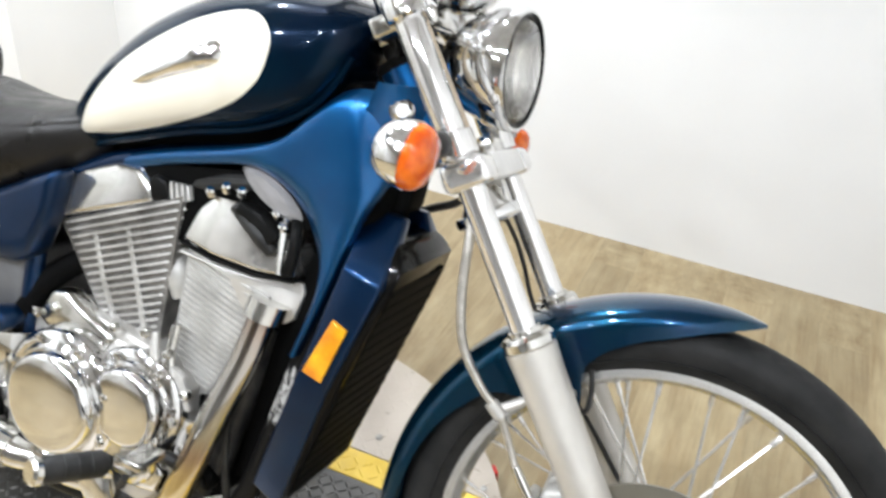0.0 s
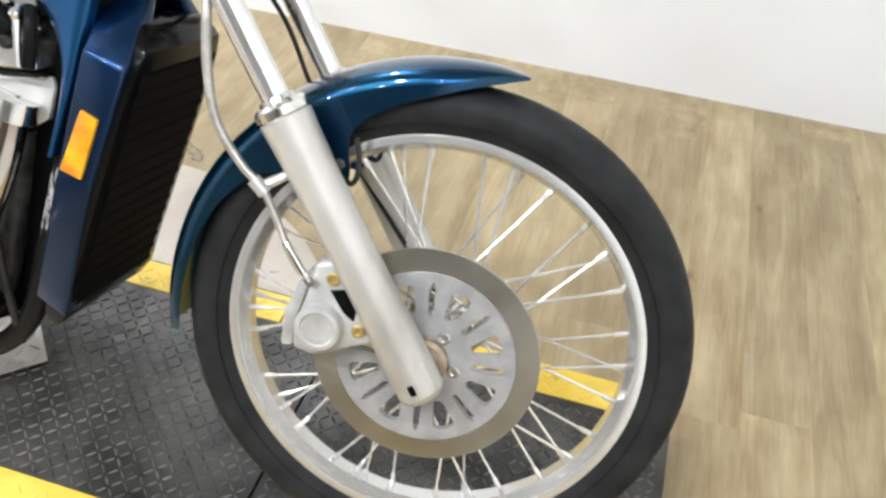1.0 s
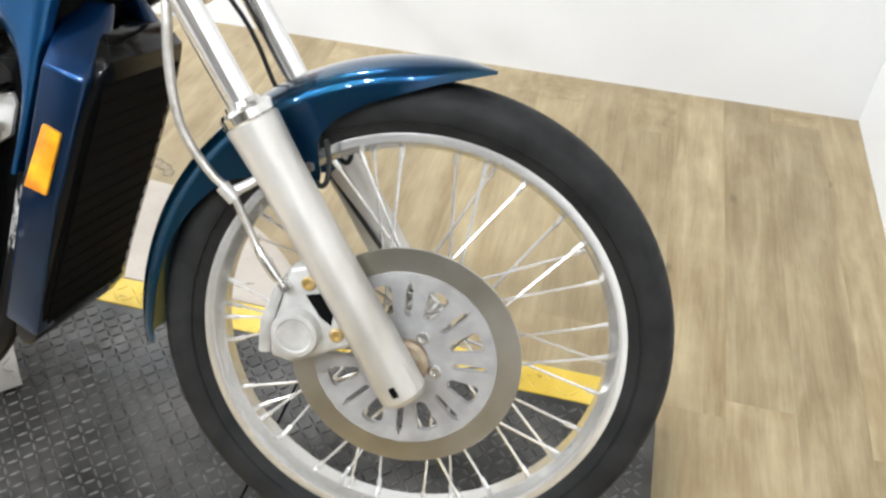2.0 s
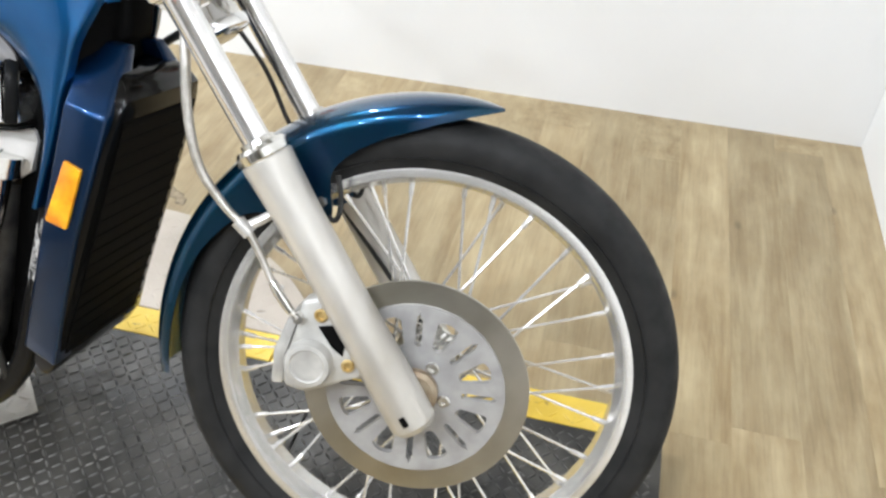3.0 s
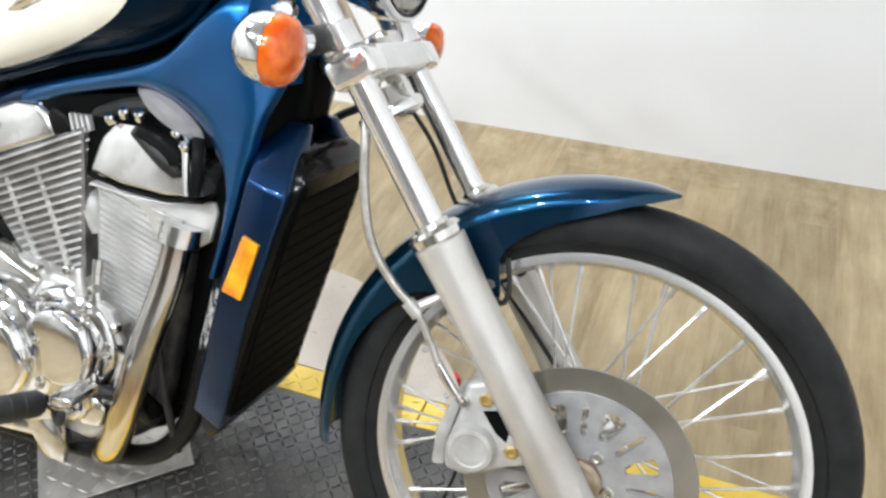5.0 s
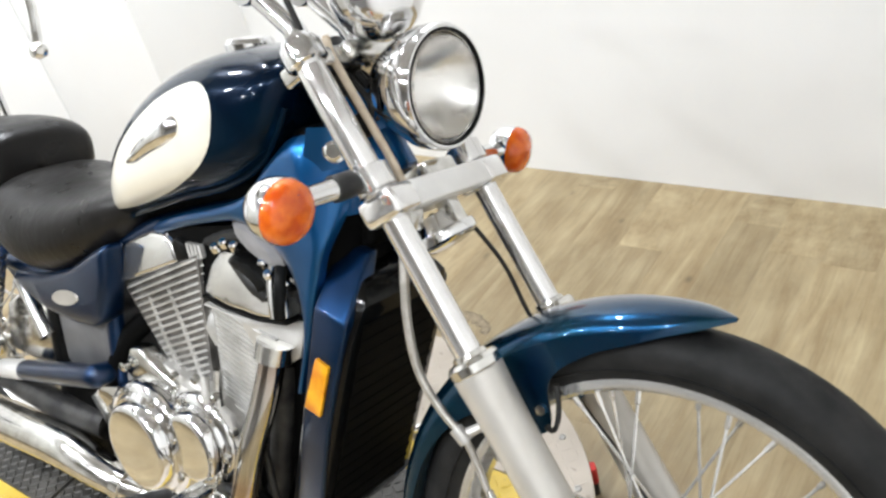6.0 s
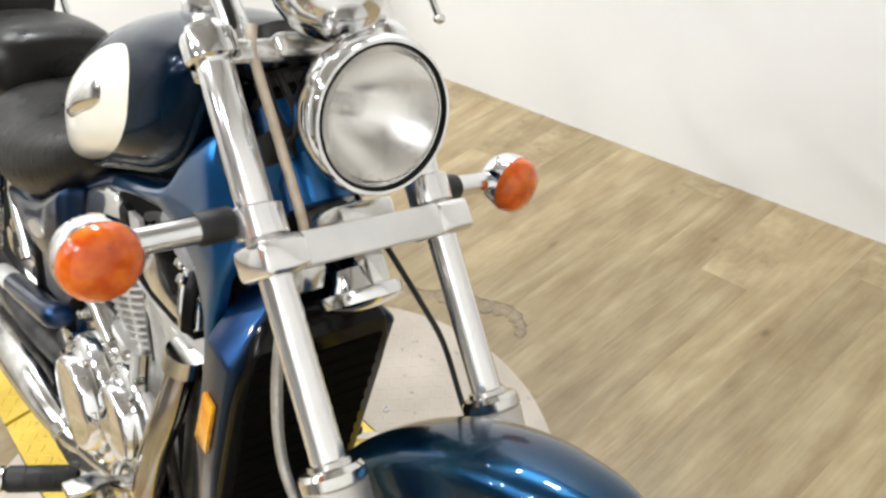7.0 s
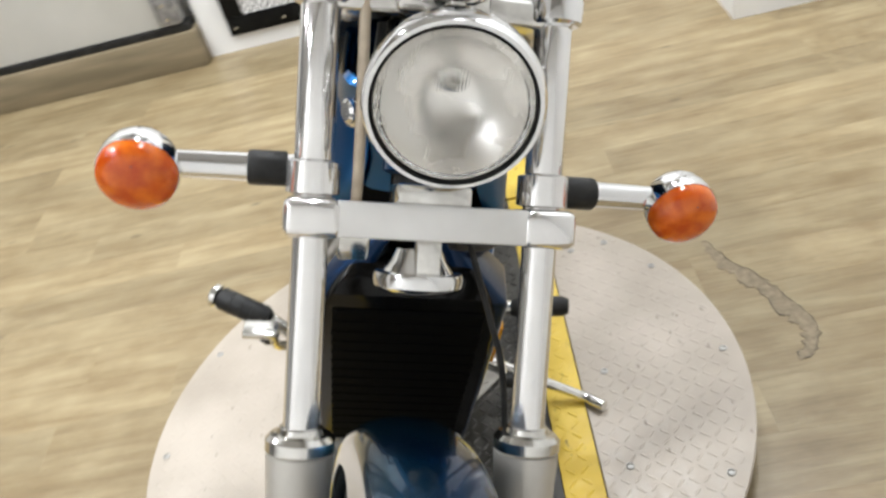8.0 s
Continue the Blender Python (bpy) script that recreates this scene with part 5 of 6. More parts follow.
for sgn in (-1, 1):
    part_up = [(-0.448, 0.398), (-0.389, 0.392), (-0.380, 0.314), (-0.438, 0.150), (-0.493, -0.046), (-0.539, -0.022), (-0.490, 0.150), (-0.437, 0.330)]
    ins = {0: 0.070, 1: 0.070}
    bm = bmesh.new()
    outer = [bm.verts.new((x, sgn * (0.112 - ins.get(i, 0.0) - (0.006 if i in (4, 5) else 0)), z)) for i, (x, z) in enumerate(part_up)]
    inner = [bm.verts.new((x, sgn * (0.024 if i < 2 else 0.066), z)) for i, (x, z) in enumerate(part_up)]
    bm.faces.new((outer[0], outer[1], outer[2], outer[7]))
    bm.faces.new((outer[7], outer[2], outer[3], outer[6]))
    bm.faces.new((outer[6], outer[3], outer[4], outer[5]))
    bm.faces.new(inner[::-1])
    for i in range(8):
        j = (i + 1) % 8
        bm.faces.new((outer[i], inner[i], inner[j], outer[j]))
    bmesh.ops.recalc_face_normals(bm, faces=bm.faces[:])
    bmesh.ops.bevel(bm, geom=bm.edges[:], offset=0.005, segments=3, affect="EDGES", profile=0.5, clamp_overlap=True)
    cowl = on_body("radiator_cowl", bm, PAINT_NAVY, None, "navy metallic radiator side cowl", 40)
    ref = [(-0.4380, 0.259), (-0.4155, 0.249), (-0.4440, 0.168), (-0.4735, 0.177)]
    on_body("side_reflector", prism(ref, sgn * 0.1125, sgn * 0.119, 0.0015, 2), REFLECTOR, cowl, "amber side reflector")

# Engine: crankcase and covers
case = on_body("crankcase", prism([(-1.02, -0.11), (-1.0, 0.05), (-0.93, 0.115), (-0.85, 0.13), (-0.76, 0.12), (-0.70, 0.085), (-0.668, 0.045), (-0.66, -0.02), (-0.672, -0.10), (-0.74, -0.14), (-0.95, -0.15)], -0.100, 0.105, 0.02, 3), ALLOY, None, "cast-alloy crankcase")
on_body("case_rib", prism([(-1.0, 0.085), (-0.93, 0.138), (-0.86, 0.148), (-0.72, 0.118), (-0.665, 0.075), (-0.68, 0.05), (-0.76, 0.085), (-0.97, 0.06)], -0.094, 0.098, 0.01, 3), ALLOY, case)
on_body("front_block", prism([(-0.67, 0.07), (-0.63, 0.06), (-0.60, 0.0), (-0.61, -0.09), (-0.67, -0.12)], -0.07, 0.07, 0.01, 2), CORE_SHADE_BLACK, case, "black oil filter housing")
on_body("filter_nub", lathe([(0.022, 0.0), (0.022, -0.02), (0.015, -0.028), (0, -0.028)], (-0.635, -0.07, -0.055), (0, 1, 0), 18), CORE_SHADE_BLACK, case)


def round_cover(name, x, z, face, ring, y0, y1, label):
    """A chromed round engine cover: a flat mirror face, a groove and a stepped ring behind it."""
    c = on_body(name, lathe([(ring, y0), (ring, y1 + 0.034), (ring - 0.004, y1 + 0.028), (ring - 0.013, y1 + 0.024), (ring - 0.016, y1 + 0.027), (face + 0.012, y1 + 0.020), (face + 0.008, y1 + 0.022), (face + 0.005, y1 + 0.006), (face, y1 + 0.001), (face - 0.006, y1), (face * 0.5, y1 - 0.0012), (0, y1 - 0.0016)], (x, 0, z), (0, 1, 0), 56), CHROME, case, label, 40)
    return c


clutch = round_cover("clutch_cover", -0.876, 0.010, 0.074, 0.110, -0.10, -0.160, "polished chrome clutch cover")
points_cover = round_cover("timing_cover", -0.752, 0.034, 0.056, 0.088, -0.095, -0.138, "polished chrome timing cover")
on_body("cover_shelf", prism([(-1.02, 0.02), (-0.97, 0.075), (-0.88, 0.097), (-0.79, 0.082), (-0.71, 0.055), (-0.69, -0.01), (-0.72, -0.08), (-0.86, -0.125), (-0.99, -0.10)], -0.126, -0.098, 0.012, 3), CHROME_WORN, case, "chrome side cover")
for k in range(8):
    a = radians(20 + 45 * k)
    on_body("cover_bolt", lathe([(0.0065, 0), (0.0065, 0.007), (0.004, 0.008), (0, 0.007)], (-0.876 + 0.0985 * math.cos(a), -0.134, 0.010 + 0.0985 * math.sin(a)), (0, -1, 0), 10), CHROME_WORN, clutch)
for k in range(5):
    a = radians(-120 + 58 * k)
    on_body("cover_bolt", lathe([(0.006, 0), (0.006, 0.007), (0.004, 0.008), (0, 0.007)], (-0.752 + 0.077 * math.cos(a), -0.112, 0.034 + 0.077 * math.sin(a)), (0, -1, 0), 10), CHROME_WORN, points_cover)
on_body("case_web", prism([(-0.70, 0.112), (-0.672, 0.100), (-0.655, 0.05), (-0.668, 0.045), (-0.688, 0.085)], -0.104, -0.09, 0.004, 2), ALLOY, case)
on_body("case_shoulder", prism([(-0.955, 0.120), (-0.925, 0.168), (-0.895, 0.172), (-0.86, 0.148), (-0.80, 0.122), (-0.82, 0.09), (-0.92, 0.095)], -0.106, -0.07, 0.010, 3), CHROME_WORN, case, "polished case shoulder")
for x0, z0, x1, z1 in ((-0.735, 0.150, -0.712, 0.075), (-0.66, 0.03, -0.675, -0.06)):
    on_body("case_rib", tube([(x0, -0.094, z0), ((x0 + x1) / 2, -0.103, (z0 + z1) / 2), (x1, -0.099, z1)], 0.0075, 12, 10), ALLOY, case)
for x, z, r in ((-0.665, 0.075, 0.008), (-0.660, -0.01, 0.007), (-0.705, -0.065, 0.009), (-0.735, -0.085, 0.008), (-0.795, -0.112, 0.009), (-0.70, 0.128, 0.007), (-0.742, 0.150, 0.008), (-0.80, 0.142, 0.007), (-0.95, 0.125, 0.009), (-0.915, 0.142, 0.008)):
    on_body("case_bolt", lathe([(r, 0), (r, 0.010), (r * 0.6, 0.012), (r * 0.5, 0.008), (0, 0.008)], (x, -0.100, z), (0, -1, 0), 10), CHROME_WORN, case)
on_body("oil_plug", lathe([(0.011, 0), (0.011, 0.008), (0.006, 0.012), (0, 0.012)], (-0.650, -0.095, 0.022), (0.2, -1, 0), 6), GOLD, case, "brass plug")
on_body("pump_cover", prism([(-0.735, -0.045), (-0.70, -0.03), (-0.675, -0.05), (-0.690, -0.085), (-0.73, -0.09)], -0.128, -0.09, 0.008, 3), CHROME, case, "chrome pump cover")
on_body("water_pipe", tube([(-0.70, -0.118, -0.03), (-0.665, -0.125, -0.02), (-0.640, -0.11, -0.045), (-0.63, -0.08, -0.08)], 0.010, 16, 12), BLACK, case, "black coolant hose")
# Black plate on the case's side, painting in the shade of a recess
on_body("case_shade_plate", prism([(-0.688, 0.03), (-0.655, 0.02), (-0.655, -0.10), (-0.70, -0.11), (-0.71, -0.09), (-0.682, -0.06)], -0.1035, -0.09, 0.002, 1), CORE_SHADE_BLACK, case, "black plate in place of a shaded recess")
on_body("left_cover", lathe([(0.10, 0.10), (0.10, 0.135), (0.085, 0.15), (0, 0.152)], (-0.80, 0, 0.0), (0, 1, 0), 40), CHROME, case, "chrome alternator cover")


def cylinder(foot, head, fins, wid0, wid1, dep0, dep1, label, gap, deep, skew=0.0, start=0.0):
    """A finned cylinder between two points (x, z): each fin a rounded plate square to its axis."""
    f, h = Vector((foot[0], 0, foot[1])), Vector((head[0], 0, head[1]))
    ax = (h - f).normalized()
    turn = Matrix.Translation(f) @ Matrix.Rotation(math.atan2(ax.x, ax.z), 4, "Y")
    n = (h - f).length
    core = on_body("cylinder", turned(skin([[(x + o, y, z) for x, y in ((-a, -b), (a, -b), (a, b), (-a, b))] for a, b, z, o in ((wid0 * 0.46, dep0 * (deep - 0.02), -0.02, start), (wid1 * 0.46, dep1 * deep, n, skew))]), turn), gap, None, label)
    for k in range(fins):
        t = (k + 0.5) / fins
        a, b = wid0 + (wid1 - wid0) * t, dep0 + (dep1 - dep0) * t
        off = start + (skew - start) * t
        bm = box(-a / 2 + off, a / 2 + off, -b, b, t * n - 0.0018, t * n + 0.0018)
        bmesh.ops.bevel(bm, geom=[e for e in bm.edges if abs(e.verts[0].co.z - e.verts[1].co.z) > 0.001], offset=0.028 * a / 0.2, segments=4, affect="EDGES", profile=0.5)
        on_body("fin", turned(bm, turn), FIN_ALLOY, core)
    return core, turn, n


def leaned(outline, half, foot, lean, bevel):
    """A cover whose sides lean in above its foot."""
    bm = prism(outline, -half, half)
    for v in bm.verts:
        v.co.y *= 1 - lean * max(v.co.z - foot, 0.0)
    bmesh.ops.bevel(bm, geom=bm.edges[:], offset=bevel, segments=3, affect="EDGES", profile=0.5, clamp_overlap=True)
    return bm


rear, rt, rn = cylinder((-0.785, 0.115), (-0.857, 0.302), 17, 0.086, 0.256, 0.072, 0.092, "finned alloy rear cylinder", FIN_GAP_SHADED, 0.92, 0.038, -0.012)
for y in (-0.074, 0.074):
    for x0, x1 in ((-0.036, -0.034), (0.014, 0.030)):
        on_body("stud_column", turned(tube([(x0, y * 0.93, 0.0), (x1, y * 1.015, rn * 0.5), (x1 + 0.012, y * 1.10, rn * 0.86)], [0.0055, 0.0048, 0.0042], sides=10), rt), FIN_ALLOY, rear)
on_body("rocker_cover", leaned([(-0.952, 0.270), (-0.955, 0.326), (-0.940, 0.346), (-0.895, 0.362), (-0.838, 0.380), (-0.795, 0.381), (-0.772, 0.366), (-0.760, 0.338)], 0.097, 0.285, 1.7, 0.010), ROCKER, rear, "chrome rocker cover", 50)
on_body("head_block", prism([(-0.768, 0.338), (-0.776, 0.368), (-0.762, 0.380), (-0.742, 0.372), (-0.730, 0.346)], -0.086, 0.086, 0.006, 3), PLASTIC, rear, "black head stay")
for k in range(4):
    on_body("fin", prism([(-0.734 + k * 0.0095, 0.346 + k * 0.002), (-0.738 + k * 0.0095, 0.373), (-0.7335 + k * 0.0095, 0.374), (-0.7295 + k * 0.0095, 0.347 + k * 0.002)], -0.084, 0.084, 0.001, 1), FIN_ALLOY, rear)
for k in range(3):
    on_body("cover_bolt", lathe([(0.0065, 0), (0.0065, 0.008), (0.004, 0.010), (0, 0.010)], (-0.905 + 0.055 * k, -0.070, 0.336 + 0.018 * k), (-0.3, -0.2, 0.93), 10), CHROME, rear)
front, ft, fn = cylinder((-0.690, 0.082), (-0.624, 0.272), 20, 0.078, 0.156, 0.070, 0.090, "finned alloy front cylinder", FIN_GAP_LIT, 0.955)
on_body("rocker_cover", leaned([(-0.706, 0.298), (-0.690, 0.345), (-0.655, 0.383), (-0.615, 0.386), (-0.560, 0.354), (-0.524, 0.318), (-0.517, 0.286), (-0.580, 0.281), (-0.650, 0.286)], 0.093, 0.286, 2.4, 0.008), ROCKER, front, "chrome rocker cover", 50)
on_body("gasket", prism([(-0.704, 0.292), (-0.705, 0.297), (-0.650, 0.285), (-0.580, 0.280), (-0.517, 0.285), (-0.516, 0.281), (-0.580, 0.276), (-0.650, 0.281)], -0.0935, 0.0935, 0.001, 1), PLASTIC, front, "black gasket line")
bm = prism([(-0.702, 0.284), (-0.640, 0.276), (-0.580, 0.272), (-0.516, 0.277), (-0.512, 0.262), (-0.524, 0.220), (-0.547, 0.206), (-0.578, 0.204), (-0.598, 0.232), (-0.618, 0.262), (-0.650, 0.272), (-0.706, 0.279)], -0.093, 0.088, 0.003, 2)
for v in bm.verts:
    v.co.y *= 1 - 0.28 * min(max((v.co.x + 0.60) / 0.085, 0), 1)
on_body("head_casting", bm, ALLOY, front, "cast-alloy cylinder head and exhaust port")
on_body("head_cap", prism([(-0.610, 0.376), (-0.575, 0.366), (-0.540, 0.340), (-0.552, 0.326), (-0.590, 0.345), (-0.618, 0.360)], -0.100, -0.060, 0.006, 2), PLASTIC, front, "black cover on the head")
on_body("port_flange", tube([(-0.552, -0.087, 0.247), (-0.558, -0.092, 0.221)], 0.0285, sides=24), CHROME_WORN, front, "steel exhaust clamp")
for k in range(2):
    on_body("head_stay", tube([(-0.70 + 0.01 * k, -0.05, 0.40 - 0.02 * k), (-0.62, -0.07, 0.345 + 0.01 * k), (-0.55, -0.06, 0.35 + 0.03 * k)], 0.006, 12, 8), CORE_SHADE_BLACK, front, "black lead")

on_body("head_strap", tube([(-0.535, -0.070, 0.372), (-0.522, -0.088, 0.350), (-0.520, -0.097, 0.318), (-0.524, -0.098, 0.292)], 0.0085, 16, 10, 0.6), PLASTIC, front, "black strap")
on_body("chrome_strap", tube([(-0.545, -0.072, 0.376), (-0.538, -0.092, 0.352), (-0.535, -0.099, 0.318), (-0.536, -0.099, 0.292)], 0.005, 16, 10, 0.7), CHROME, front, "chrome strap")
for x, y, z in ((-0.668, -0.080, 0.372), (-0.640, -0.084, 0.384), (-0.612, -0.088, 0.384), (-0.556, -0.086, 0.366), (-0.540, -0.092, 0.352)):
    on_body("head_bolt", lathe([(0.0075, -0.004), (0.0075, 0.006), (0.005, 0.009), (0, 0.009)], (x, y, z), (0.1, -0.45, 0.88), 10), CHROME, front)
on_body("head_bracket", prism([(-0.60, 0.372), (-0.562, 0.356), (-0.548, 0.332), (-0.572, 0.318), (-0.592, 0.345)], -0.101, -0.088, 0.003, 2), PLASTIC, front, "black cap on the head")

# Carburettor space and clutter between the cylinders
intake = on_body("air_box", skin([[(x, y * s, z) for x, z in ((-0.80, 0.33), (-0.80, 0.39), (-0.55, 0.42), (-0.50, 0.36), (-0.60, 0.32), (-0.70, 0.28))] for y, s in ((-0.075, 1), (0.075, 1))]), CORE_SHADE_BLACK, None, "black air box between the cylinders")
on_body("air_duct", lathe([(0.0, -0.012), (0.030, -0.010), (0.042, 0.0), (0.042, 0.03)], (-0.545, -0.085, 0.375), (0, 1, 0), 28), vary(material("grey_duct", (0.22, 0.215, 0.215), 0.55), 20, (0.18, 0.175, 0.175), (0.26, 0.25, 0.25)), intake, "pale grey duct cover").matrix_basis = Matrix.Translation((-0.572, -0.078, 0.392)) @ Matrix.Rotation(radians(30), 4, "Y") @ Matrix.Diagonal((1.35, 1, 0.42, 1)) @ Matrix.Translation((0.545, 0.085, -0.375))
on_body("intake_hose", tube([(-0.80, -0.03, 0.34), (-0.72, -0.06, 0.37), (-0.63, -0.07, 0.395), (-0.56, -0.06, 0.40)], 0.012, 20, 10), BLACK, intake)
on_body("intake_stub", tube([(-0.76, -0.02, 0.26), (-0.735, -0.05, 0.24), (-0.72, -0.05, 0.20)], [0.022, 0.024, 0.02], 12, 14), GREY_METAL, intake)
on_body("breather_pipe", tube([(-0.70, -0.09, 0.17), (-0.703, -0.095, 0.12), (-0.69, -0.1, 0.07)], 0.0075, 12, 10), CHROME_WORN, intake)
on_body("plug_cap", tube([(-0.62, -0.085, 0.365), (-0.575, -0.092, 0.335), (-0.555, -0.088, 0.315)], [0.011, 0.013, 0.010], 12, 12), BLACK, front, "black plug cap")
on_body("head_bolt", lathe([(0.010, 0), (0.010, 0.012), (0.006, 0.016), (0, 0.016)], (-0.53, -0.07, 0.335), (0.3, -0.6, 0.6), 10), CHROME, front)

# Exhaust
exhaust = on_body("exhaust_header", tube([(-0.557, -0.091, 0.226), (-0.568, -0.110, 0.160), (-0.592, -0.128, 0.083), (-0.619, -0.133, 0.003), (-0.650, -0.127, -0.070), (-0.687, -0.110, -0.126), (-0.722, -0.082, -0.150), (-0.75, -0.03, -0.152)], [0.0200, 0.0208, 0.0212, 0.0215, 0.0222, 0.0235, 0.024, 0.024], 70, 24), HEADER, None, "heat-stained chrome header pipe", 50)
on_body("inner_pipe", tube([(-0.57, -0.06, 0.20), (-0.60, -0.065, 0.05), (-0.64, -0.065, -0.07), (-0.72, -0.07, -0.125), (-0.8, -0.09, -0.14)], 0.02, 40, 14), DARK_METAL, exhaust)
muffler = on_body("muffler", tube([(-0.915, -0.132, -0.103), (-0.95, -0.142, -0.098), (-1.02, -0.152, -0.080), (-1.12, -0.160, -0.058), (-1.30, -0.164, -0.057), (-1.58, -0.168, -0.062), (-1.61, -0.168, -0.063)], [0.022, 0.026, 0.033, 0.039, 0.041, 0.039, 0.031], 50, 28), CHROME_WORN, None, "long chrome muffler", 50)
on_body("clamp_ring", tube([(-0.952, -0.1425, -0.0975), (-0.972, -0.1455, -0.093)], 0.031, sides=26), CHROME_WORN, muffler)
on_body("link_pipe", tube([(-0.93, -0.136, -0.101), (-0.88, -0.118, -0.117), (-0.82, -0.09, -0.135)], 0.0205, 16, 18), CHROME_WORN, muffler, "short connecting pipe")
# Near-black along its whole length, so it merges with the dark area around
on_body("rear_header", tube([(-0.90, -0.05, 0.22), (-0.955, -0.080, 0.17), (-0.99, -0.100, 0.10), (-0.985, -0.105, 0.03), (-0.95, -0.105, -0.02), (-0.92, -0.105, -0.05)], 0.020, 40, 18), CORE_SHADE_BLACK, None, "black rear header pipe", 50)

# Foot controls, right side
PEG0, PEG1 = Vector((-0.712, -0.203, -0.007)), Vector((-0.745, -0.290, 0.009))
PEG_D = (PEG1 - PEG0).normalized()
peg = on_body("foot_peg", tube([PEG0, PEG0 + PEG_D * 0.008, PEG1 - PEG_D * 0.008, PEG1], [0.014, 0.0190, 0.0190, 0.014], sides=20), BLACK, None, "black rubber foot peg")
for k in range(3):
    on_body("rib", lathe([(0.0189, -0.0010), (0.0198, 0), (0.0189, 0.0010)], PEG0.lerp(PEG1, 0.3 + 0.2 * k), PEG_D, 18), BLACK, peg)
on_body("peg_end", lathe([(0.014, -0.003), (0.0195, 0.0), (0.0195, 0.008), (0.015, 0.012), (0, 0.012)], PEG1, PEG_D, 20), CHROME_WORN, peg, "chrome end cap")
on_body("peg_bracket", tube([(-0.735, -0.10, -0.075), (-0.715, -0.15, -0.045), (-0.709, -0.185, -0.020), PEG0], [0.016, 0.014, 0.0125, 0.0125], 14, 12), CHROME_WORN, peg, "chrome peg bracket")
on_body("peg_plate", prism([(-0.845, -0.118), (-0.805, -0.090), (-0.778, -0.098), (-0.768, -0.150), (-0.775, -0.176), (-0.815, -0.170)], -0.122, -0.108, 0.005, 2), CHROME_WORN, peg, "chrome peg mounting plate")
on_body("brake_pedal", joined(tube([(-0.76, -0.13, -0.05), (-0.70, -0.165, -0.045), (-0.655, -0.185, -0.01), (-0.648, -0.19, 0.02)], [0.009, 0.008, 0.008, 0.007], 20, 10), box(-0.665, -0.63, -0.235, -0.18, 0.02, 0.032, 0.004)), CHROME_WORN, None, "chrome brake pedal")
on_body("pedal_spring", tube([(-0.72, -0.18, -0.02), (-0.69, -0.20, -0.035), (-0.672, -0.21, -0.012)], 0.006, 12, 8), BLACK, None, "black pedal return spring")
# left side: foot peg, gear lever and side stand
left_peg = on_body("foot_peg", tube([(-0.737, 0.195, 0.020), (-0.736, 0.205, 0.021), (-0.731, 0.280, 0.033), (-0.730, 0.290, 0.034)], [0.013, 0.0172, 0.0172, 0.013], sides=20), BLACK, None, "black rubber foot peg")
on_body("peg_bracket", tube([(-0.74, 0.10, 0.0), (-0.742, 0.15, 0.01), (-0.737, 0.197, 0.020)], [0.016, 0.014, 0.0125], 14, 12), CHROME_WORN, left_peg)
lever = on_body("gear_lever", tube([(-0.80, 0.16, -0.03), (-0.70, 0.18, -0.05), (-0.64, 0.185, -0.055)], 0.007, 16, 10), CHROME_WORN, None, "chrome gear lever")
on_body("lever_rubber", tube([(-0.64, 0.18, -0.055), (-0.64, 0.19, -0.055), (-0.64, 0.235, -0.055), (-0.64, 0.24, -0.055)], [0.008, 0.0125, 0.0125, 0.008], sides=16), BLACK, lever, "black rubber toe piece")
inv = BODY.inverted()
foot = inv @ Vector((-0.655, 0.374, 0.012))
foot2 = inv @ Vector((-0.690, 0.345, 0.012))
top_joint = Vector((-0.80, 0.11, -0.13))
stand = on_body("side_stand", tube([top_joint, top_joint.lerp(foot2, 0.5), foot2, foot2.lerp(foot, 0.5), foot], [0.012, 0.010, 0.009, 0.010, 0.010], 30, 12), CHROME_WORN, None, "chrome side stand, swung out")

on_body("drain_hose", tube([inv @ Vector((-0.600, -0.020, 0.420)), inv @ Vector((-0.597, -0.045, 0.330)), inv @ Vector((-0.591, -0.063, 0.240)), inv @ Vector((-0.590, -0.066, 0.212))], 0.0058, 16, 10), BLACK, None, "thin black drain hose")

# Seats, side covers, rear
def cushion(rows, n=40, power=2.6):
    """A padded body: rows of x, bottom, top, half width."""
    out = []
    for x, lo_, hi_, w in spline(rows, n):
        mid = lo_ + (hi_ - lo_) * 0.55
        ring = []
        for a in np.linspace(0, 2 * math.pi, 40, endpoint=False):
            c, s = math.cos(a), math.sin(a)
            ring.append((x, max(w, 0.002) * math.copysign(abs(c) ** (2 / power), c), mid + ((hi_ - mid) if s > 0 else (mid - lo_)) * math.copysign(abs(s) ** (2 / power), s)))
        out.append(ring)
    return skin(out)


seat = on_body("rider_seat", cushion([(-0.855, 0.400, 0.445, 0.050), (-0.875, 0.374, 0.452, 0.088), (-0.93, 0.335, 0.447, 0.118), (-1.02, 0.288, 0.434, 0.144), (-1.11, 0.265, 0.428, 0.158), (-1.18, 0.268, 0.434, 0.158), (-1.235, 0.290, 0.445, 0.145), (-1.262, 0.340, 0.440, 0.11)]), LEATHER, None, "black leather rider seat, creased", 60)
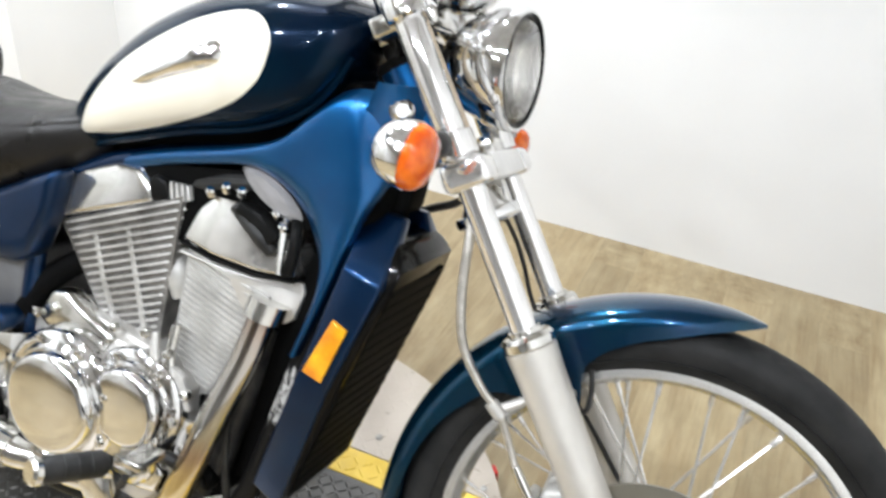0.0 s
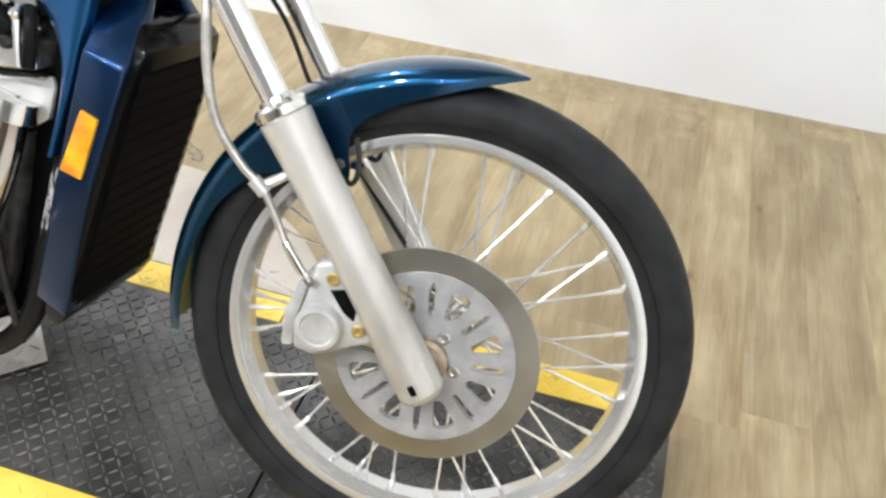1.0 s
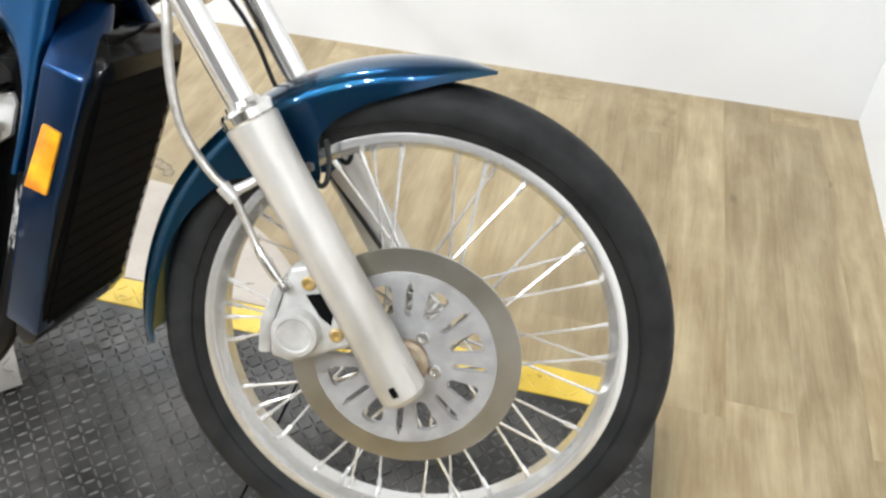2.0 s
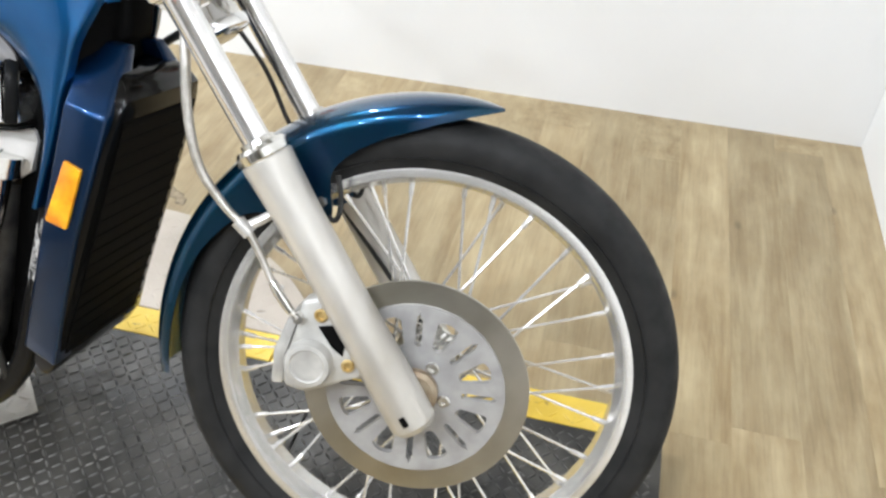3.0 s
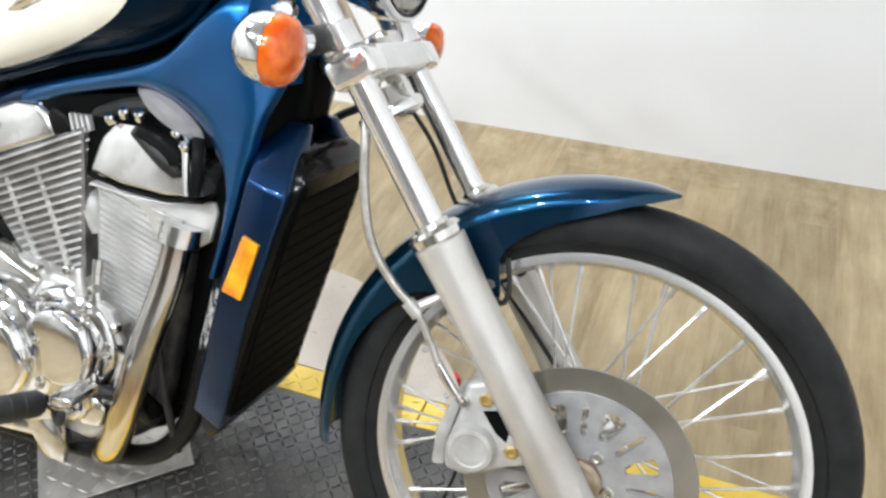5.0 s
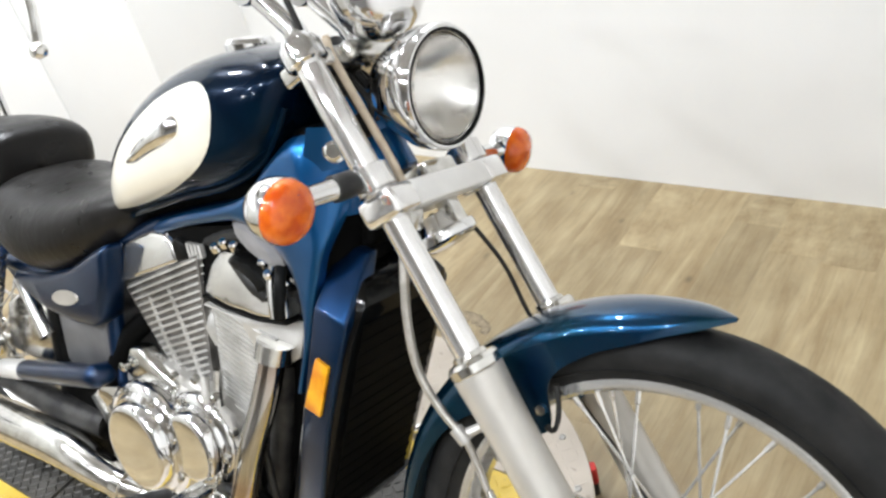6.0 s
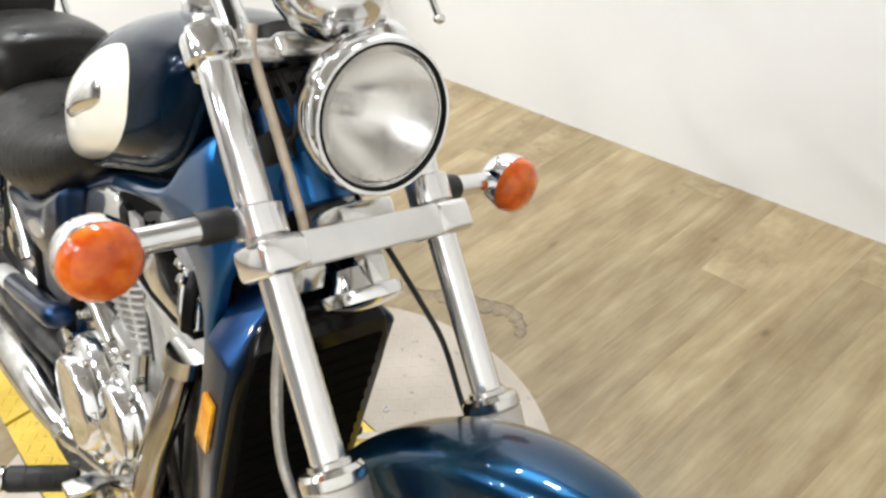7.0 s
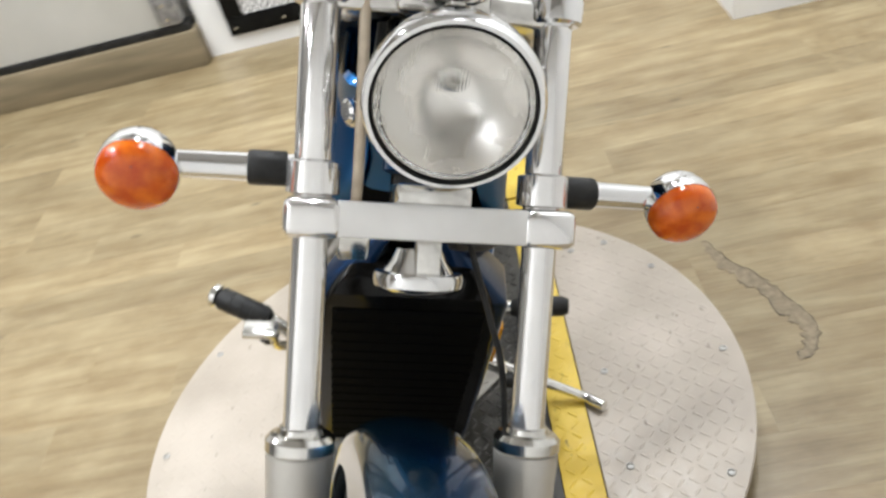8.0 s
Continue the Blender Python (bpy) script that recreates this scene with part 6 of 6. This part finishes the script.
for a, b in (((-1.03, -0.131, 0.400), (-1.095, -0.147, 0.350)), ((-0.985, -0.128, 0.398), (-1.008, -0.138, 0.370)), ((-1.14, -0.150, 0.392), (-1.165, -0.156, 0.362)), ((-1.075, -0.140, 0.398), (-1.125, -0.152, 0.352)), ((-0.955, -0.118, 0.402), (-0.970, -0.126, 0.380))):
    a, b = Vector(a), Vector(b)
    on_body("crease", tube([a, a.lerp(b, 0.5) + Vector((0.006, -0.003, -0.004)), b], [0.0006, 0.0020, 0.0006], 14, 8), LEATHER, seat)
on_body("pillion_seat", cushion([(-1.262, 0.40, 0.470, 0.06), (-1.277, 0.385, 0.512, 0.105), (-1.325, 0.37, 0.530, 0.122), (-1.45, 0.37, 0.530, 0.125), (-1.58, 0.38, 0.515, 0.12), (-1.62, 0.41, 0.49, 0.09)]), LEATHER, None, "black leather pillion seat", 60)
on_body("backrest", turned(cushion([(-0.03, -0.10, 0.085, 0.075), (-0.018, -0.12, 0.105, 0.105), (0.018, -0.12, 0.105, 0.105), (0.03, -0.10, 0.085, 0.075)], 24), Matrix.Translation((-1.66, 0, 0.565)) @ Matrix.Rotation(radians(-12), 4, "Y")), LEATHER, None, "black padded backrest", 60)
for sgn in (-1, 1):
    on_body("backrest_stay", tube([(-1.45, sgn * 0.13, 0.38), (-1.62, sgn * 0.13, 0.44), (-1.68, sgn * 0.12, 0.60), (-1.71, sgn * 0.10, 0.78)], 0.009, 24, 10), CHROME, None, "chrome backrest stay")
    side = [(-0.900, 0.362), (-0.95, 0.342), (-1.03, 0.303), (-1.13, 0.276), (-1.245, 0.268), (-1.22, 0.235), (-1.14, 0.205), (-1.05, 0.196), (-0.975, 0.200), (-0.945, 0.222), (-0.915, 0.29)]
    cover = on_body("side_cover", prism(side, sgn * 0.080, sgn * 0.132, 0.016, 4), PAINT_NAVY, None, "navy metallic side cover with an oval badge", 40)
    on_body("oval_badge", lathe([(0.040, 0.0), (0.038, 0.003), (0, 0.0035)], (0, 0, 0), (0, sgn, 0), 32), SATIN, cover, "pale metal oval badge").matrix_basis = Matrix.Translation((-1.05, sgn * 0.132, 0.247)) @ Matrix.Rotation(radians(-10), 4, "Y") @ Matrix.Diagonal((1.15, 1, 0.36, 1))
    shock = on_body("rear_shock", tube([(-1.23, sgn * 0.15, 0.345), (-1.42, sgn * 0.15, 0.04)], 0.014, sides=16), CHROME, None, "chrome rear shock absorber with coil spring")
    top, bottom = Vector((-1.247, sgn * 0.15, 0.318)), Vector((-1.390, sgn * 0.15, 0.088))
    ax = (bottom - top).normalized()
    u = ax.orthogonal().normalized()
    w = ax.cross(u)
    coil = [top.lerp(bottom, k / 210) + (u * math.cos(k / 210 * 15 * 2 * math.pi) + w * math.sin(k / 210 * 15 * 2 * math.pi)) * 0.0215 for k in range(211)]
    on_body("spring", tube(coil, 0.0058, sides=8), CHROME, shock, "chrome coil spring")
    on_body("shock_cap", lathe([(0.018, 0), (0.028, 0.004), (0.028, 0.03), (0.022, 0.034)], top - ax * 0.032, ax, 24), CHROME, shock)
    # passenger peg
    pp = on_body("passenger_peg", tube([(-0.990, sgn * 0.105, 0.110), (-0.993, sgn * 0.128, 0.1095), (-1.012, sgn * 0.136, 0.106), (-1.25, sgn * 0.138, 0.063), (-1.26, sgn * 0.138, 0.061)], [0.018, 0.022, 0.023, 0.021, 0.017], 40, 20), PAINT_NAVY, None, "navy passenger peg, folded back")
    on_body("peg_end", tube([(-1.255, sgn * 0.138, 0.062), (-1.35, sgn * 0.138, 0.045), (-1.36, sgn * 0.138, 0.043)], [0.0205, 0.020, 0.014], sides=18), SATIN_BAR, pp, "pale alloy peg end")
    on_body("peg_mount", prism([(-1.057, 0.048), (-1.01, 0.080), (-0.955, 0.092), (-0.960, 0.02), (-1.0, -0.024), (-1.033, 0.016)], sgn * 0.112, sgn * 0.124, 0.004, 2), CHROME, pp, "chrome peg mounting plate")
    on_body("rear_plate", prism([(-1.333, 0.184), (-1.25, 0.225), (-1.19, 0.205), (-1.153, 0.136), (-1.20, 0.08), (-1.276, 0.069), (-1.37, 0.076)], sgn * 0.088, sgn * 0.112, 0.010, 3), CHROME_WORN, None, "polished swing arm side plate")
    hanger = on_body("peg_hanger", tube([(-1.235, sgn * 0.118, 0.250), (-1.175, sgn * 0.122, 0.158)], 0.013, sides=16), CHROME, None, "chrome hanger tube")
    on_body("hanger_end", lathe([(0.017, 0.0), (0.017, 0.022), (0.012, 0.022), (0.011, 0.014), (0, 0.014)], (-1.178, sgn * 0.122, 0.165), (0.55, 0.0, -0.83), 18), CHROME_WORN, hanger)
    on_body("rear_down_tube", tube([(-0.965, sgn * 0.082, 0.31), (-0.972, sgn * 0.092, 0.20), (-0.985, sgn * 0.098, 0.05)], 0.016, 16, 12), PAINT_NAVY, None, "navy painted frame tube")
    on_body("swingarm", tube([(-1.05, sgn * 0.10, -0.02), (-1.20, sgn * 0.125, 0.0), (-1.54, sgn * 0.13, 0.035)], [0.03, 0.026, 0.022], 20, 14), CHROME_WORN if sgn > 0 else DARK_METAL, None, "swing arm")
# The box's grey is lowered to include the shadow it sits in
on_body("battery_box", box(-1.14, -0.975, -0.112, 0.112, 0.09, 0.215, 0.015, 3), vary(material("shade_darkened_box_plastic", (0.10, 0.10, 0.102), 0.4), 12, (0.075, 0.075, 0.077), (0.13, 0.13, 0.132)), None, "grey plastic battery box, coloured darker for shade")
on_body("rear_frame_plate", prism([(-1.16, -0.10), (-1.02, -0.08), (-0.98, 0.10), (-1.04, 0.16), (-1.17, 0.14)], -0.11, 0.11, 0.01, 2), CORE_SHADE_BLACK, None, "black swing arm bracket")

REAR = Matrix.Translation((-1.535, 0, 0.035))


def on_rear(name, bm, mat, parent=None, label="", smooth=32.0):
    return part(name, bm, mat, parent or bike, label, smooth, None if parent else BODY @ REAR)


wheel(on_rear, 0.322, 0.065, 0.215, "rear", 0.07)
rows = []
for deg in np.linspace(25, 172, 50):
    a = radians(deg)
    ring = []
    for s in np.linspace(-1, 1, 17):
        k = abs(s)
        u = min(k / 0.7, 1) * math.pi / 2
        r = 0.362 - 0.03 * (1 - math.cos(u)) - max(0, k - 0.7) / 0.3 * 0.05
        ring.append((-1.535 + r * math.cos(a), math.copysign(0.088 * math.sin(u), s), 0.045 + r * math.sin(a)))
    rows.append(ring)
on_body("rear_fender", shell(rows, 0.003), PAINT_DARK, None, "dark blue metallic rear fender", 45)

# Torn strip of the floor's surface beside the plate: a dull patch with a dark ragged edge
random.seed(3)
route = spline([(-1.19, 0.63), (-1.10, 0.652), (-1.041, 0.689), (-0.95, 0.725), (-0.86, 0.747), (-0.81, 0.722), (-0.792, 0.697)], 44)
SCUFFED_VINYL = bump(vary(material("scuffed_vinyl", (0.22, 0.172, 0.105), 0.6), 60, (0.17, 0.13, 0.078), (0.27, 0.215, 0.135), detail=6.0), 90, 0.4, 0.001)
outer_edge, inner_edge = [], []
for k, (x, y) in enumerate(route):
    x2, y2 = route[min(k + 1, 43)]
    x1, y1 = route[max(k - 1, 0)]
    n = Vector((-(y2 - y1), x2 - x1, 0)).normalized()
    grow = math.sin(math.pi * (k + 0.5) / 44) ** 0.6
    w0, w1 = (0.004 + 0.013 * grow) * random.uniform(0.5, 1.2), (0.003 + 0.022 * grow) * random.uniform(0.5, 1.25)
    outer_edge.append(Vector((x, y, 0)) + n * w0)
    inner_edge.append(Vector((x, y, 0)) - n * w1)
scuff = part("floor_scuff", skin([[a + Vector((0, 0, 0.0004)), b + Vector((0, 0, 0.0004)), b - Vector((0, 0, 0.001)), a - Vector((0, 0, 0.001))] for a, b in zip(outer_edge, inner_edge)]), SCUFFED_VINYL, None, "", 30, ROOM @ pose(0, 0, FLOOR_Z + 0.0003))
for edge, lo_k, hi_k in ((outer_edge, 0, 43), (inner_edge, 14, 30), (inner_edge, 34, 43)):
    part("torn_edge", tube(edge[lo_k:hi_k], [random.uniform(0.0004, 0.0017) for p in edge[lo_k:hi_k]], sides=6), vary(material("crack_dirt", (0.06, 0.045, 0.03), 0.7), 50, (0.04, 0.03, 0.02), (0.09, 0.07, 0.05)), scuff)
tagged(scuff, "torn dull strip in the floor's surface with dark edges", "floor damage", kind="structure")

# A small red-topped catch on the floor at the rim of the turntable
catch = part("floor_catch", box(-0.017, 0.017, -0.013, 0.013, 0.0, 0.050, 0.003, 2), DARK_METAL, None, "", 30, Matrix.Translation((-0.298, 0.390, FLOOR_Z)) @ Matrix.Rotation(radians(35), 4, "Z"))
part("cap", box(-0.013, 0.019, -0.014, 0.010, 0.032, 0.074, 0.004, 3), vary(material("red_plastic", (0.5, 0.02, 0.02), 0.35), 30, (0.42, 0.015, 0.015), (0.56, 0.03, 0.025)), catch, "red plastic cap")
tagged(catch, "small dark catch with a red cap beside the turntable", "catch")

# Planks of the floor
PW, PL = 0.127, 1.22
random.seed(7)
bm = box(-PW / 2, PW / 2, -PL / 2, PL / 2, -0.0028, 0.0, 0.00025, 1)
plank_mesh = finish(bm, "plank", 20)
plank_mesh.materials.append(OAK)
x = -3.3 + PW / 2
while x < FAR_X + 0.05:
    y = FAR_Y + random.random() * PL * 0.6
    while y - PL / 2 < WALL_Y + 0.1:
        lo_y, hi_y = max(y - PL / 2, FAR_Y - 0.1), min(y + PL / 2, WALL_Y + 0.1)
        p = new("plank", plank_mesh)
        p.parent = floor
        p.matrix_basis = Matrix.Translation((x, (lo_y + hi_y) / 2, FLOOR_Z)) @ Matrix.Diagonal((1, (hi_y - lo_y) / PL, 1, 1))
        y += PL
    x += PW
